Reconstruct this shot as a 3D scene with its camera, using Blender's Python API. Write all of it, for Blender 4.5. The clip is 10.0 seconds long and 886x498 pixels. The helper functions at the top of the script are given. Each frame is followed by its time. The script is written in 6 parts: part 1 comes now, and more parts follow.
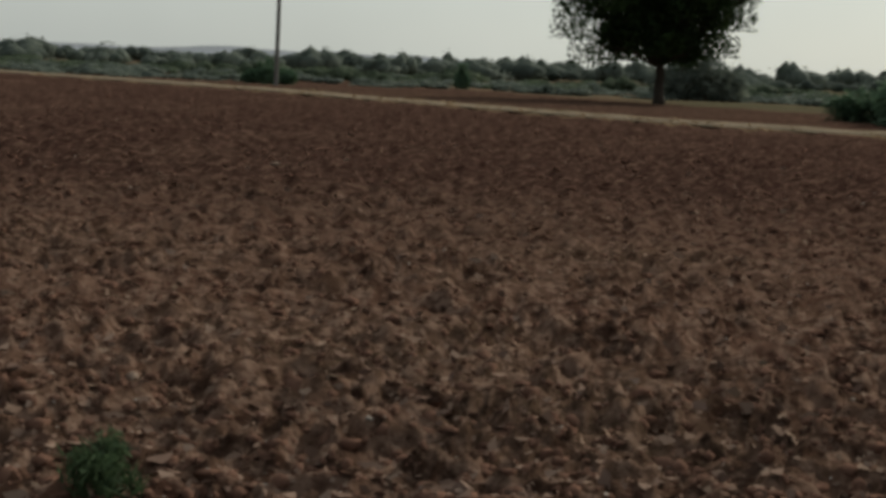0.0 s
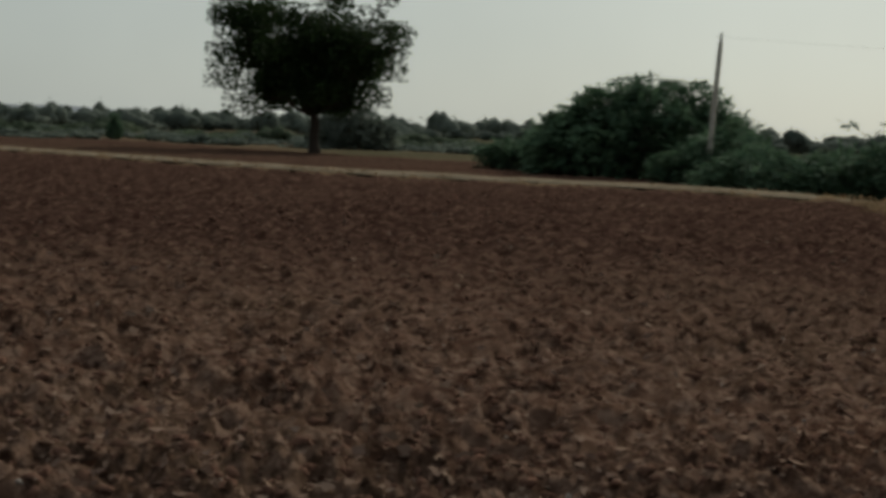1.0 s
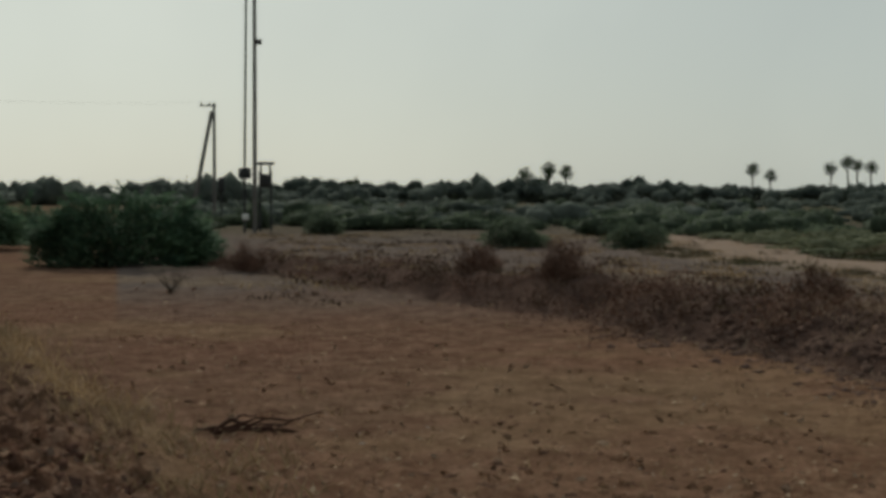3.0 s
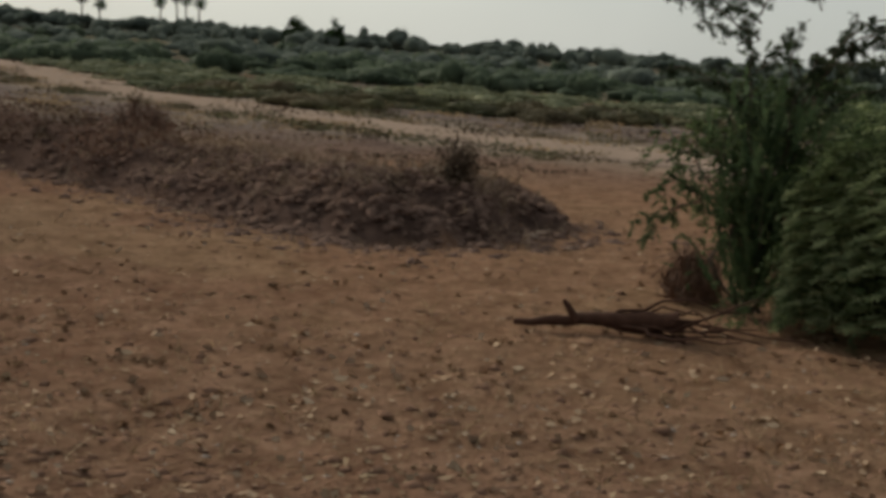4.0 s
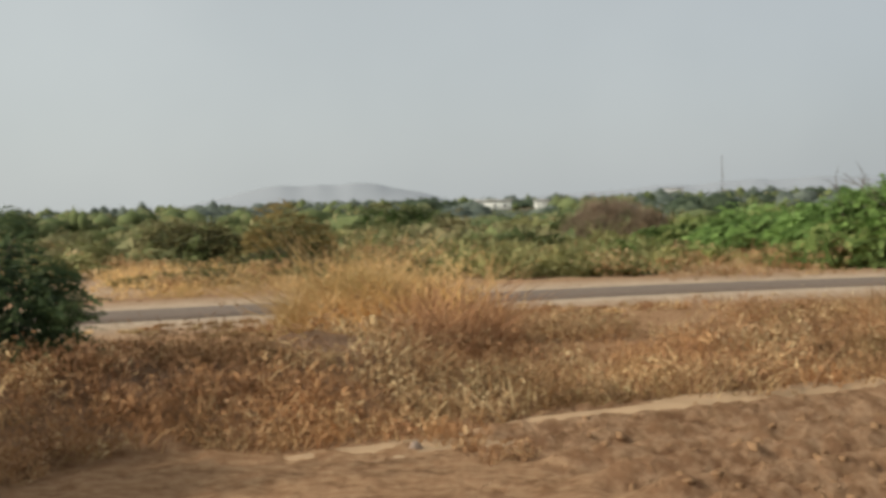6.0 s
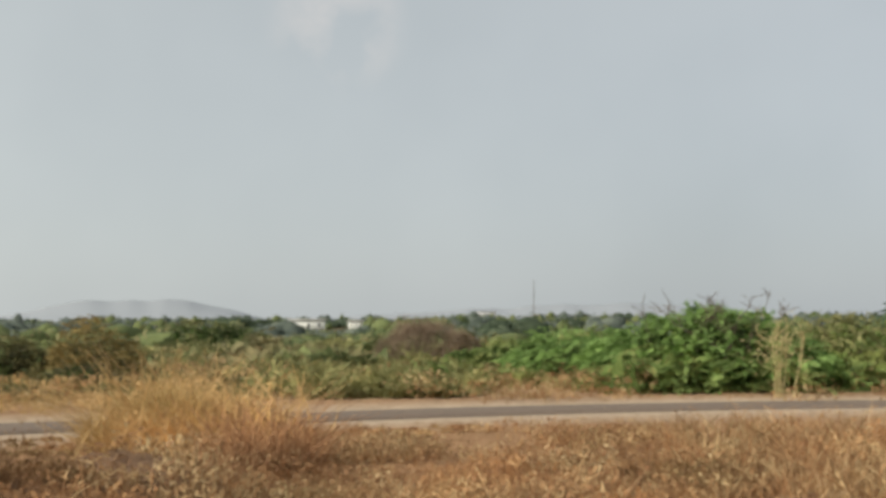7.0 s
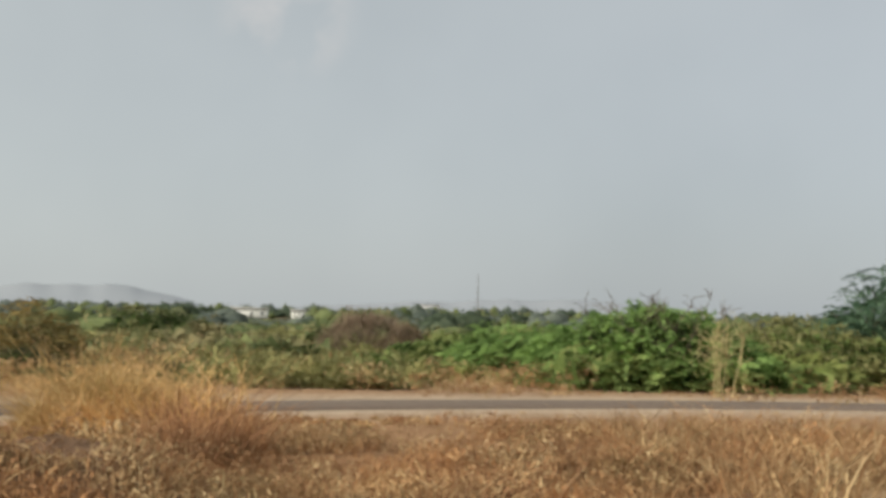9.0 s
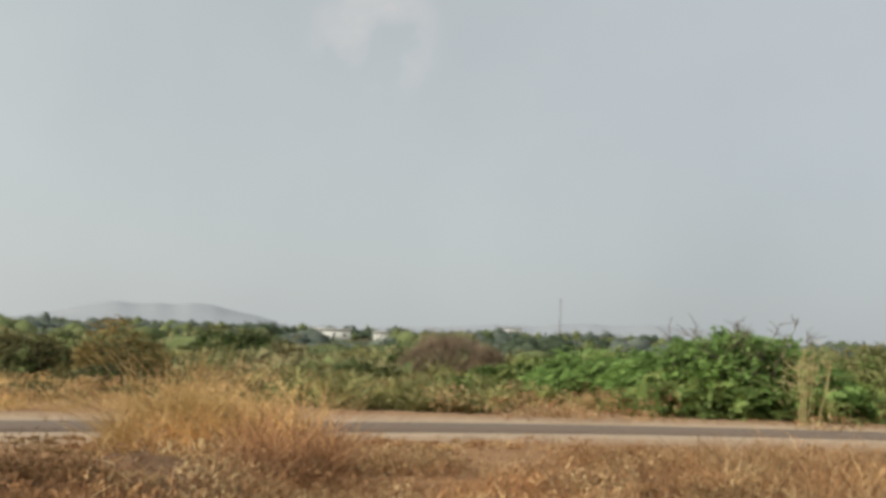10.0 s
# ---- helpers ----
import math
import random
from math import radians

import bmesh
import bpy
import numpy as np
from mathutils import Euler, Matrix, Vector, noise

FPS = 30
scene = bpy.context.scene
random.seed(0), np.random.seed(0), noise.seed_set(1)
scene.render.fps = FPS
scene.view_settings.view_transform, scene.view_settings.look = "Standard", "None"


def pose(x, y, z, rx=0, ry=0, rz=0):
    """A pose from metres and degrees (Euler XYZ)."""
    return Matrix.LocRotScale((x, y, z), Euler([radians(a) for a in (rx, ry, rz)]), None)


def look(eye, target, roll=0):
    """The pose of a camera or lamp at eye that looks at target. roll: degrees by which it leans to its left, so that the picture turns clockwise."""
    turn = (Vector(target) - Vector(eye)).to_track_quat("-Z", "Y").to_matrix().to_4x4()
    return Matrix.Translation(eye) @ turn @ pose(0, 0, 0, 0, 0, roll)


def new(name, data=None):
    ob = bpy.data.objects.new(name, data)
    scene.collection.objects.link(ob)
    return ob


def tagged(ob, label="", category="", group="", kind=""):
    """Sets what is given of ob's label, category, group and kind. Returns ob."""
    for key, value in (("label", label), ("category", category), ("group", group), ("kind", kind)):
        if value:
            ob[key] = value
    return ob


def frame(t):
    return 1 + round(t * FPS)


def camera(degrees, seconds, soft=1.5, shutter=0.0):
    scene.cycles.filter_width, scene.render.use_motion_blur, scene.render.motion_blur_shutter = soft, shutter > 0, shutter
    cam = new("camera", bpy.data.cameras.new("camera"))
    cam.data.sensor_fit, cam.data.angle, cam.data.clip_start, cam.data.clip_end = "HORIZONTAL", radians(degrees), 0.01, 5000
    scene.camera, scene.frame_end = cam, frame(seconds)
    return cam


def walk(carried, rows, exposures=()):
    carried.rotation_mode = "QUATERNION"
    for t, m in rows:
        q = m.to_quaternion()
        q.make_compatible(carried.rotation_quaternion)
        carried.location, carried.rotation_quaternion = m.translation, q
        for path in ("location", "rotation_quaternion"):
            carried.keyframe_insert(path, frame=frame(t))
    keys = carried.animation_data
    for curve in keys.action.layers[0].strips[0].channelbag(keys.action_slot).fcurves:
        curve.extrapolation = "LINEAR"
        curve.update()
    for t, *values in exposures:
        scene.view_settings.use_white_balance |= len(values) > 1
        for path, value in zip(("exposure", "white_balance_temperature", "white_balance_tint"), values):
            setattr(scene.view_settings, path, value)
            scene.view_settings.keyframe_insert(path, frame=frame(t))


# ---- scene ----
EYE = 1.55          # height of the camera over the ground
ARM = 0.08          # the camera swings round at arm's reach


def at(azimuth, distance, z=0.0):
    """A place by compass bearing (degrees clockwise from +y) and distance from the middle of the plan."""
    a = radians(azimuth)
    return Vector((distance * math.sin(a), distance * math.cos(a), z))


def view(yaw, pitch, roll):
    y, p = radians(yaw), radians(pitch)
    eye = Vector((ARM * math.sin(y), ARM * math.cos(y), EYE))
    way = Vector((math.sin(y) * math.cos(p), math.cos(y) * math.cos(p), math.sin(p)))
    return look(eye, eye + way, -roll)


# ---- camera and walk: seconds, bearing, pitch, lean ----
cam = camera(32.75, 10.0, soft=3.9, shutter=0.06)
TURNS = [
    (0.0, 0.00, -6.82, -2.42), (0.5, 5.37, -6.78, -2.75), (0.8, 7.91, -5.26, -2.99), (0.9, 9.65, -4.76, -2.8), (1.0, 12.87, -4.43, -2.26),
    (1.2, 19.43, -4.12, -0.46), (1.5, 27.65, -3.23, 0.05), (1.7, 32.62, -2.10, 0.52), (2.0, 42.57, -0.92, 0.74),
    (2.5, 48.64, -0.87, 0.40), (2.7, 49.54, -1.04, 0.29), (3.8, 70.09, -7.25, -3.34), (4.0, 77.60, -7.51, -4.03),
    (4.2, 83.25, -6.52, -3.88), (4.5, 86.66, -5.40, -3.79), (4.7, 91.3, -3.40, -3.2), (4.8, 95.68, -2.36, -2.65), (5.0, 103.90, -1.51, -1.61),
    (5.2, 114.33, -2.01, 1.42), (6.3, 156.33, -0.34, 0.41), (6.5, 157.05, 0.77, 0.33), (7.0, 157.53, 2.77, 0.25),
    (7.5, 157.87, 2.98, 0.22), (8.0, 159.24, 2.79, -0.35), (8.5, 160.21, 2.51, -0.87), (9.0, 159.61, 2.51, -1.23),
    (9.5, 157.64, 2.53, -2.01), (10.0, 156.44, 3.30, -2.04)]
walk(cam, [(t, view(yaw, pitch, roll)) for t, yaw, pitch, roll in TURNS],
     exposures=[(0.0, -0.75, 6550, 5), (0.5, -0.78, 6530, 4.6), (0.8, -1.0, 6500, 4), (1.0, -1.1, 6450, 3), (1.5, -1.2, 6280, 1), (2.0, -1.24, 6280, 1), (2.7, -1.18, 6300, 1), (3.8, -0.68, 6700, 7.5), (4.0, -0.66, 6700, 7.5), (4.5, -0.47, 6700, 8), (5.2, -0.38, 6600, 8),
                (6.3, 0.04, 6620, 6.8), (7.5, 0.03, 6620, 6.8), (8.5, -0.02, 6600, 6.8), (9.0, -0.03, 6600, 6.8), (10.0, 0.03, 6620, 6.8)])

# ---- world and sun ----
SUN_BEARING, SUN_HEIGHT = 38.0, 30.0
world = bpy.data.worlds.new("hazy_sky")
scene.world = world
world.use_nodes = True
wn = world.node_tree.nodes
sky = wn.new("ShaderNodeTexSky")
sky.sky_type, sky.sun_disc = "NISHITA", False
sky.sun_elevation, sky.sun_rotation = radians(SUN_HEIGHT), radians(SUN_BEARING)
sky.air_density, sky.dust_density, sky.ozone_density, sky.altitude = 0.8, 1.6, 1.0, 0
wn["Background"].inputs["Strength"].default_value = 0.018
world.node_tree.links.new(sky.outputs[0], wn["Background"].inputs["Color"])
# dry-season dust haze with thin drifting cloud, all round, over the clear sky
haze = wn.new("ShaderNodeBackground")
drift = wn.new("ShaderNodeTexNoise")
drift.inputs["Scale"].default_value, drift.inputs["Detail"].default_value, drift.inputs["Roughness"].default_value = 3.2, 4.0, 0.5
thin = wn.new("ShaderNodeValToRGB")
thin.color_ramp.elements[0].position, thin.color_ramp.elements[0].color = 0.35, (0.93, 0.935, 0.94, 1)
thin.color_ramp.elements[1].position, thin.color_ramp.elements[1].color = 0.72, (1.1, 1.095, 1.09, 1)
world.node_tree.links.new(wn.new("ShaderNodeTexCoord").outputs["Generated"], drift.inputs["Vector"])
world.node_tree.links.new(drift.outputs["Fac"], thin.inputs["Fac"])
# the dust scatters the sun's light forward: the haze is brightest round the sun and fades away from it
toward = wn.new("ShaderNodeVectorMath")
toward.operation = "DOT_PRODUCT"
toward.inputs[1].default_value = at(SUN_BEARING, math.cos(radians(SUN_HEIGHT)), math.sin(radians(SUN_HEIGHT)))
world.node_tree.links.new(wn["Texture Coordinate"].outputs["Generated"], toward.inputs[0])
half = wn.new("ShaderNodeMath")
half.operation, half.inputs[1].default_value, half.inputs[2].default_value = "MULTIPLY_ADD", 0.5, 0.5
world.node_tree.links.new(toward.outputs["Value"], half.inputs[0])
power = wn.new("ShaderNodeMath")
power.operation, power.inputs[1].default_value = "POWER", 3.0
world.node_tree.links.new(half.outputs[0], power.inputs[0])
glow = wn.new("ShaderNodeMath")
glow.operation, glow.inputs[1].default_value, glow.inputs[2].default_value = "MULTIPLY_ADD", 0.62, 0.44
world.node_tree.links.new(power.outputs[0], glow.inputs[0])
world.node_tree.links.new(glow.outputs[0], haze.inputs["Strength"])
tone = wn.new("ShaderNodeMix")
tone.data_type = "RGBA"
tone.inputs["A"].default_value, tone.inputs["B"].default_value = (0.91, 0.968, 1.06, 1), (0.99, 1.03, 0.97, 1)
world.node_tree.links.new(half.outputs[0], tone.inputs["Factor"])
veil = wn.new("ShaderNodeMix")
veil.data_type, veil.blend_type = "RGBA", "MULTIPLY"
veil.inputs["Factor"].default_value = 1.0
world.node_tree.links.new(tone.outputs["Result"], veil.inputs["A"])
world.node_tree.links.new(thin.outputs["Color"], veil.inputs["B"])
# one faint torn cloud
cloud_way = wn.new("ShaderNodeVectorMath")
cloud_way.operation = "DOT_PRODUCT"
cloud_way.inputs[1].default_value = at(153.5, math.cos(radians(11.2)), math.sin(radians(11.2)))
world.node_tree.links.new(wn["Texture Coordinate"].outputs["Generated"], cloud_way.inputs[0])
cloud_edge = wn.new("ShaderNodeMapRange")
cloud_edge.interpolation_type = "SMOOTHSTEP"
cloud_edge.inputs["From Min"].default_value, cloud_edge.inputs["From Max"].default_value = math.cos(radians(3.0)), math.cos(radians(0.4))
world.node_tree.links.new(cloud_way.outputs["Value"], cloud_edge.inputs["Value"])
torn = wn.new("ShaderNodeTexNoise")
torn.inputs["Scale"].default_value, torn.inputs["Detail"].default_value = 22.0, 5.0
world.node_tree.links.new(wn["Texture Coordinate"].outputs["Generated"], torn.inputs["Vector"])
wisps = wn.new("ShaderNodeMapRange")
wisps.inputs["From Min"].default_value, wisps.inputs["From Max"].default_value = 0.38, 0.68
world.node_tree.links.new(torn.outputs["Fac"], wisps.inputs["Value"])
cloud_fac = wn.new("ShaderNodeMath")
cloud_fac.operation = "MULTIPLY"
world.node_tree.links.new(cloud_edge.outputs["Result"], cloud_fac.inputs[0])
world.node_tree.links.new(wisps.outputs["Result"], cloud_fac.inputs[1])
cloudy = wn.new("ShaderNodeMix")
cloudy.data_type = "RGBA"
cloudy.inputs["B"].default_value = (1.24, 1.18, 1.16, 1)
world.node_tree.links.new(cloud_fac.outputs[0], cloudy.inputs["Factor"])
world.node_tree.links.new(veil.outputs["Result"], cloudy.inputs["A"])
world.node_tree.links.new(cloudy.outputs["Result"], haze.inputs["Color"])
both = wn.new("ShaderNodeAddShader")
world.node_tree.links.new(wn["Background"].outputs[0], both.inputs[0])
world.node_tree.links.new(haze.outputs[0], both.inputs[1])
world.node_tree.links.new(both.outputs[0], wn["World Output"].inputs["Surface"])

sun_data = bpy.data.lights.new("sun", "SUN")
sun_data.energy, sun_data.angle, sun_data.color = 4.0, radians(2.5), (1.0, 0.93, 0.82)
sun = new("sun", sun_data)
sun.matrix_world = look(at(SUN_BEARING, 100, 100 * math.tan(radians(SUN_HEIGHT))), (0, 0, 0))


# ---- materials ----
def material(name, rough=0.9, spec=0.2):
    m = bpy.data.materials.new(name)
    m.use_nodes = True
    b = m.node_tree.nodes["Principled BSDF"]
    b.inputs["Roughness"].default_value = rough
    b.inputs["Specular IOR Level"].default_value = spec
    return m, m.node_tree.nodes, m.node_tree.links, b


def noise_node(nodes, links, coord, scale, detail=4.0, rough=0.6):
    n = nodes.new("ShaderNodeTexNoise")
    n.inputs["Scale"].default_value, n.inputs["Detail"].default_value, n.inputs["Roughness"].default_value = scale, detail, rough
    if coord is not None:
        links.new(coord, n.inputs["Vector"])
    return n.outputs["Fac"]


def ramp(nodes, links, fac, stops):
    r = nodes.new("ShaderNodeValToRGB")
    e = r.color_ramp.elements
    while len(e) < len(stops):
        e.new(0.5)
    for el, (p, c) in zip(e, stops):
        el.position, el.color = p, (*c, 1)
    links.new(fac, r.inputs["Fac"])
    return r.outputs["Color"]


def mixed(nodes, links, fac, a, b):
    m = nodes.new("ShaderNodeMix")
    m.data_type = "RGBA"
    for sock, v in ((m.inputs["Factor"], fac), (m.inputs["A"], a), (m.inputs["B"], b)):
        if isinstance(v, (int, float)):
            sock.default_value = v
        elif isinstance(v, tuple):
            sock.default_value = (*v, 1)
        else:
            links.new(v, sock)
    return m.outputs["Result"]


def bump(nodes, links, height, strength, distance, bsdf):
    b = nodes.new("ShaderNodeBump")
    b.inputs["Strength"].default_value, b.inputs["Distance"].default_value = strength, distance
    links.new(height, b.inputs["Height"])
    links.new(b.outputs["Normal"], bsdf.inputs["Normal"])


def leafy(name, dark, light, rough=0.75, through_light=0.25, spec=0.1, patches=None, patch_scale=0.7):
    """Leaves, twigs or dry stalks: every piece takes its own shade between dark and light."""
    m, n, l, b = material(name, rough, spec)
    g = n.new("ShaderNodeNewGeometry")
    p = n.new("ShaderNodeTexCoord").outputs["Object"]
    rnd = ramp(n, l, g.outputs["Random Per Island"], [(0.0, dark), (0.55, tuple((a + c) / 2 for a, c in zip(dark, light))), (1.0, light)])
    if patches is not None:
        rnd = mixed(n, l, ramp(n, l, noise_node(n, l, p, patch_scale, 3.0), [(0.42, (0, 0, 0)), (0.58, (1, 1, 1))]), rnd, patches)
    rnd = mixed(n, l, ramp(n, l, noise_node(n, l, p, 9.0, 3.0), [(0.35, (0, 0, 0)), (0.65, (0.55, 0.55, 0.55))]), rnd, dark)
    big = noise_node(n, l, p, 0.45, 3.0)
    mul = n.new("ShaderNodeMix")
    mul.data_type, mul.blend_type = "RGBA", "MULTIPLY"
    mul.inputs["Factor"].default_value = 1.0
    l.new(rnd, mul.inputs["A"])
    l.new(ramp(n, l, big, [(0.32, (0.6, 0.62, 0.55)), (0.5, (1, 1, 1)), (0.68, (1.35, 1.3, 1.2))]), mul.inputs["B"])
    col = mul.outputs["Result"]
    l.new(col, b.inputs["Base Color"])
    if through_light:
        t = n.new("ShaderNodeBsdfTranslucent")
        l.new(col, t.inputs["Color"])
        mx = n.new("ShaderNodeMixShader")
        mx.inputs["Fac"].default_value = through_light
        l.new(b.outputs[0], mx.inputs[1])
        l.new(t.outputs[0], mx.inputs[2])
        l.new(mx.outputs[0], n["Material Output"].inputs["Surface"])
    return m


def plain(name, colour, rough=0.8, metal=0.0, grain=8.0, depth=0.25):
    m, n, l, b = material(name, rough, 0.0 if rough > 0.92 else 0.1)
    b.inputs["Metallic"].default_value = metal
    p = n.new("ShaderNodeTexCoord").outputs["Object"]
    f = noise_node(n, l, p, grain, 6.0)
    f2 = noise_node(n, l, p, grain * 0.13, 3.0)
    lo, hi = tuple(c * (1 - depth) for c in colour), tuple(min(1, c * (1 + depth)) for c in colour)
    l.new(mixed(n, l, f2, ramp(n, l, f, [(0.3, lo), (0.7, hi)]), colour), b.inputs["Base Color"])
    bump(n, l, f, 0.4, 0.02, b)
    return m


LEAF_TREE = leafy("broad_leaf", (0.018, 0.035, 0.012), (0.055, 0.085, 0.028))
LEAF_THORN = leafy("thorn_bush_leaf", (0.06, 0.11, 0.07), (0.18, 0.27, 0.16), 0.8, 0.3)
# Darker copy of the green leaves; shade inside bushes is put into its colour.
LEAF_CORE_GREEN = leafy("shaded_green_leaf", (0.08, 0.1, 0.042), (0.155, 0.18, 0.078), 0.85, 0.1)
DEAD_RED = leafy("reddish_dead_twigs", (0.11, 0.065, 0.048), (0.28, 0.17, 0.125), 0.9, 0.0)
# Darker copy of the thorn leaf, painting shade inside the bushes.
LEAF_CORE = leafy("shaded_thorn_leaf", (0.07, 0.115, 0.075), (0.13, 0.19, 0.125), 0.85, 0.25)
LEAF_NEAR = leafy("feathery_thorn_leaf", (0.04, 0.064, 0.026), (0.25, 0.31, 0.14), 0.75, 0.45, 0.1, (0.07, 0.1, 0.046), 2.3)
# Paler copy of the near leaf: painted highlights for the bush's outside.
LEAF_LIT_FROND = leafy("lit_olive_frond", (0.09, 0.125, 0.055), (0.44, 0.49, 0.29), 0.75, 0.5)
LEAF_PLUME = leafy("dark_feathery_leaf", (0.035, 0.06, 0.03), (0.13, 0.19, 0.09), 0.75, 0.3)
# Darker copy of the near leaf: backlit silhouettes and inner shade by colour.
LEAF_SHADED = leafy("shaded_sprig_leaf", (0.03, 0.045, 0.025), (0.1, 0.13, 0.07), 0.75, 0.2)
LEAF_FRESH = leafy("fresh_green_leaf", (0.08, 0.125, 0.035), (0.33, 0.42, 0.14), 0.75, 0.3, 0.1, (0.33, 0.3, 0.12), 0.25)
LEAF_BRIGHT = leafy("bright_green_leaf", (0.1, 0.17, 0.045), (0.38, 0.54, 0.18), 0.7, 0.4)
LEAF_YELLOWISH = leafy("yellow_green_leaf", (0.16, 0.155, 0.06), (0.38, 0.36, 0.17), 0.75, 0.3)
# Dark leaf copy for roadside bush insides; the deep shade is in its colour.
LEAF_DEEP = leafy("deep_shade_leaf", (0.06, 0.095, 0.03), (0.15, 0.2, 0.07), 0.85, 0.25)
# The next two leaves are greyed and lightened to imitate haze by colour.
LEAF_GREY_HAZE = leafy("haze_grey_leaf", (0.125, 0.15, 0.13), (0.21, 0.24, 0.205), 0.85, 0.45)
LEAF_PLAIN = leafy("thorn_scrub_leaf", (0.07, 0.095, 0.062), (0.15, 0.185, 0.125), 0.8, 0.45)
LEAF_GREEN_FAR = leafy("scrub_leaf", (0.08, 0.1, 0.042), (0.27, 0.3, 0.13), 0.7, 0.25, 0.1, (0.3, 0.25, 0.135), 0.2)
RUST_OLIVE = leafy("rusty_olive_leaf", (0.2, 0.14, 0.05), (0.42, 0.32, 0.14), 0.75, 0.25)
LEAF_OLIVE = leafy("olive_scrub_leaf", (0.1, 0.09, 0.035), (0.25, 0.215, 0.1), 0.7)
LEAF_PALE = leafy("pale_green_weed_leaf", (0.13, 0.145, 0.085), (0.26, 0.26, 0.165), 0.8)
LEAF_OLIVE_DARK = leafy("dark_olive_leaf", (0.045, 0.05, 0.026), (0.13, 0.125, 0.065), 0.8, 0.2, 0.1, (0.13, 0.1, 0.06), 0.3)
# Greyer, lighter tree leaf; haze over the skyline is put into the colour.
LEAF_HAZE = leafy("hazed_tree_leaf", (0.09, 0.112, 0.1), (0.16, 0.19, 0.165), 0.85, 0.5)
DARK_WEED = leafy("dark_dead_weed", (0.055, 0.038, 0.026), (0.15, 0.105, 0.07), 0.85, 0.0)
STRAW = leafy("dry_straw", (0.24, 0.13, 0.06), (0.95, 0.74, 0.43), 0.7, 0.35, 0.1, (0.4, 0.22, 0.11), 1.4)
GOLD_STRAW = leafy("golden_dry_grass", (0.5, 0.3, 0.135), (0.98, 0.72, 0.4), 0.7, 0.4, 0.1, (0.66, 0.45, 0.2), 0.6)
RUST_WEED = leafy("rust_brown_weed", (0.19, 0.09, 0.045), (0.58, 0.36, 0.2), 0.75, 0.25)
DRY_YELLOW = leafy("yellowed_leaf", (0.4, 0.33, 0.16), (0.75, 0.63, 0.34), 0.7)
FLAKE = leafy("dry_earth_flake", (0.15, 0.095, 0.075), (0.32, 0.225, 0.175), 0.95, 0.0, 0.0)
FLAKE_PALE = leafy("pale_straw_bit", (0.27, 0.185, 0.125), (0.5, 0.38, 0.27), 0.95, 0.0, 0.0)
STRAW_PALE = leafy("pale_dry_grass", (0.2, 0.135, 0.08), (0.48, 0.35, 0.21), 0.7)
TWIG_BROWN = leafy("brown_dead_twigs", (0.12, 0.068, 0.04), (0.42, 0.25, 0.14), 0.8, 0.0)
TWIG_GREY = leafy("grey_brown_bare_twigs", (0.18, 0.125, 0.088), (0.36, 0.275, 0.2), 0.8, 0.0)
BARK = plain("grey_brown_bark", (0.12, 0.095, 0.07), 0.9, 0, 14, 0.5)
BARK_DARK = plain("dark_brown_bark", (0.06, 0.048, 0.038), 0.9, 0, 14, 0.5)
BARK_PALE = plain("pale_dusty_bark", (0.22, 0.225, 0.19), 0.9, 0, 20, 0.4)
DEADWOOD = plain("dead_wood", (0.07, 0.036, 0.025), 0.9, 0, 18, 0.5)
CONCRETE = plain("weathered_concrete", (0.17, 0.16, 0.145), 0.9, 0, 6, 0.25)
BLEACHED = plain("sun_bleached_concrete", (0.46, 0.43, 0.37), 0.9, 0, 6, 0.2)
IRON = plain("dark_painted_iron", (0.06, 0.06, 0.06), 0.6, 0.3, 10, 0.3)
WHITEWASH = plain("whitewashed_wall", (0.78, 0.77, 0.72), 0.9, 0, 0.6, 0.12)
ROOF = plain("pale_sheet_roof", (0.5, 0.48, 0.45), 0.7, 0, 0.8, 0.2)
STONE = plain("pale_field_stone", (0.34, 0.29, 0.25), 0.9, 0, 12, 0.3)
FIELD_STONE = plain("dusty_field_stone", (0.25, 0.185, 0.145), 0.95, 0, 20, 0.35)
CLOD = plain("red_earth_clod", (0.145, 0.08, 0.058), 0.95, 0, 5, 0.45)
CLOD_BANK = plain("dark_bank_clod", (0.15, 0.1, 0.08), 0.95, 0, 5, 0.45)
CLOD_DRY = plain("dry_dirt_crumb", (0.19, 0.112, 0.078), 0.95, 0, 9, 0.4)
CLOD_TAN = plain("tan_earth_clod", (0.28, 0.165, 0.09), 0.95, 0, 9, 0.35)
# Haze is mixed into the base colours of the hills and far wall.
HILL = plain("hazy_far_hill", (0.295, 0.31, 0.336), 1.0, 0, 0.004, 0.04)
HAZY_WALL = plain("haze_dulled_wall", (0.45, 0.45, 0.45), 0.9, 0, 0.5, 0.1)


# ---- ground ----
def lattice(ix, iy, seed):
    h = (ix.astype(np.int64) * 374761393 + iy.astype(np.int64) * 668265263 + seed * 1442695041) & 0x7FFFFFFF
    h = ((h ^ (h >> 13)) * 1274126177) & 0x7FFFFFFF
    return ((h ^ (h >> 16)) & 0xFFFF) / 65535.0


def vnoise(x, y, seed=0):
    ix, iy = np.floor(x), np.floor(y)
    fx, fy = x - ix, y - iy
    fx, fy = fx * fx * (3 - 2 * fx), fy * fy * (3 - 2 * fy)
    a, b = lattice(ix, iy, seed), lattice(ix + 1, iy, seed)
    c, d = lattice(ix, iy + 1, seed), lattice(ix + 1, iy + 1, seed)
    return (a * (1 - fx) + b * fx) * (1 - fy) + (c * (1 - fx) + d * fx) * fy


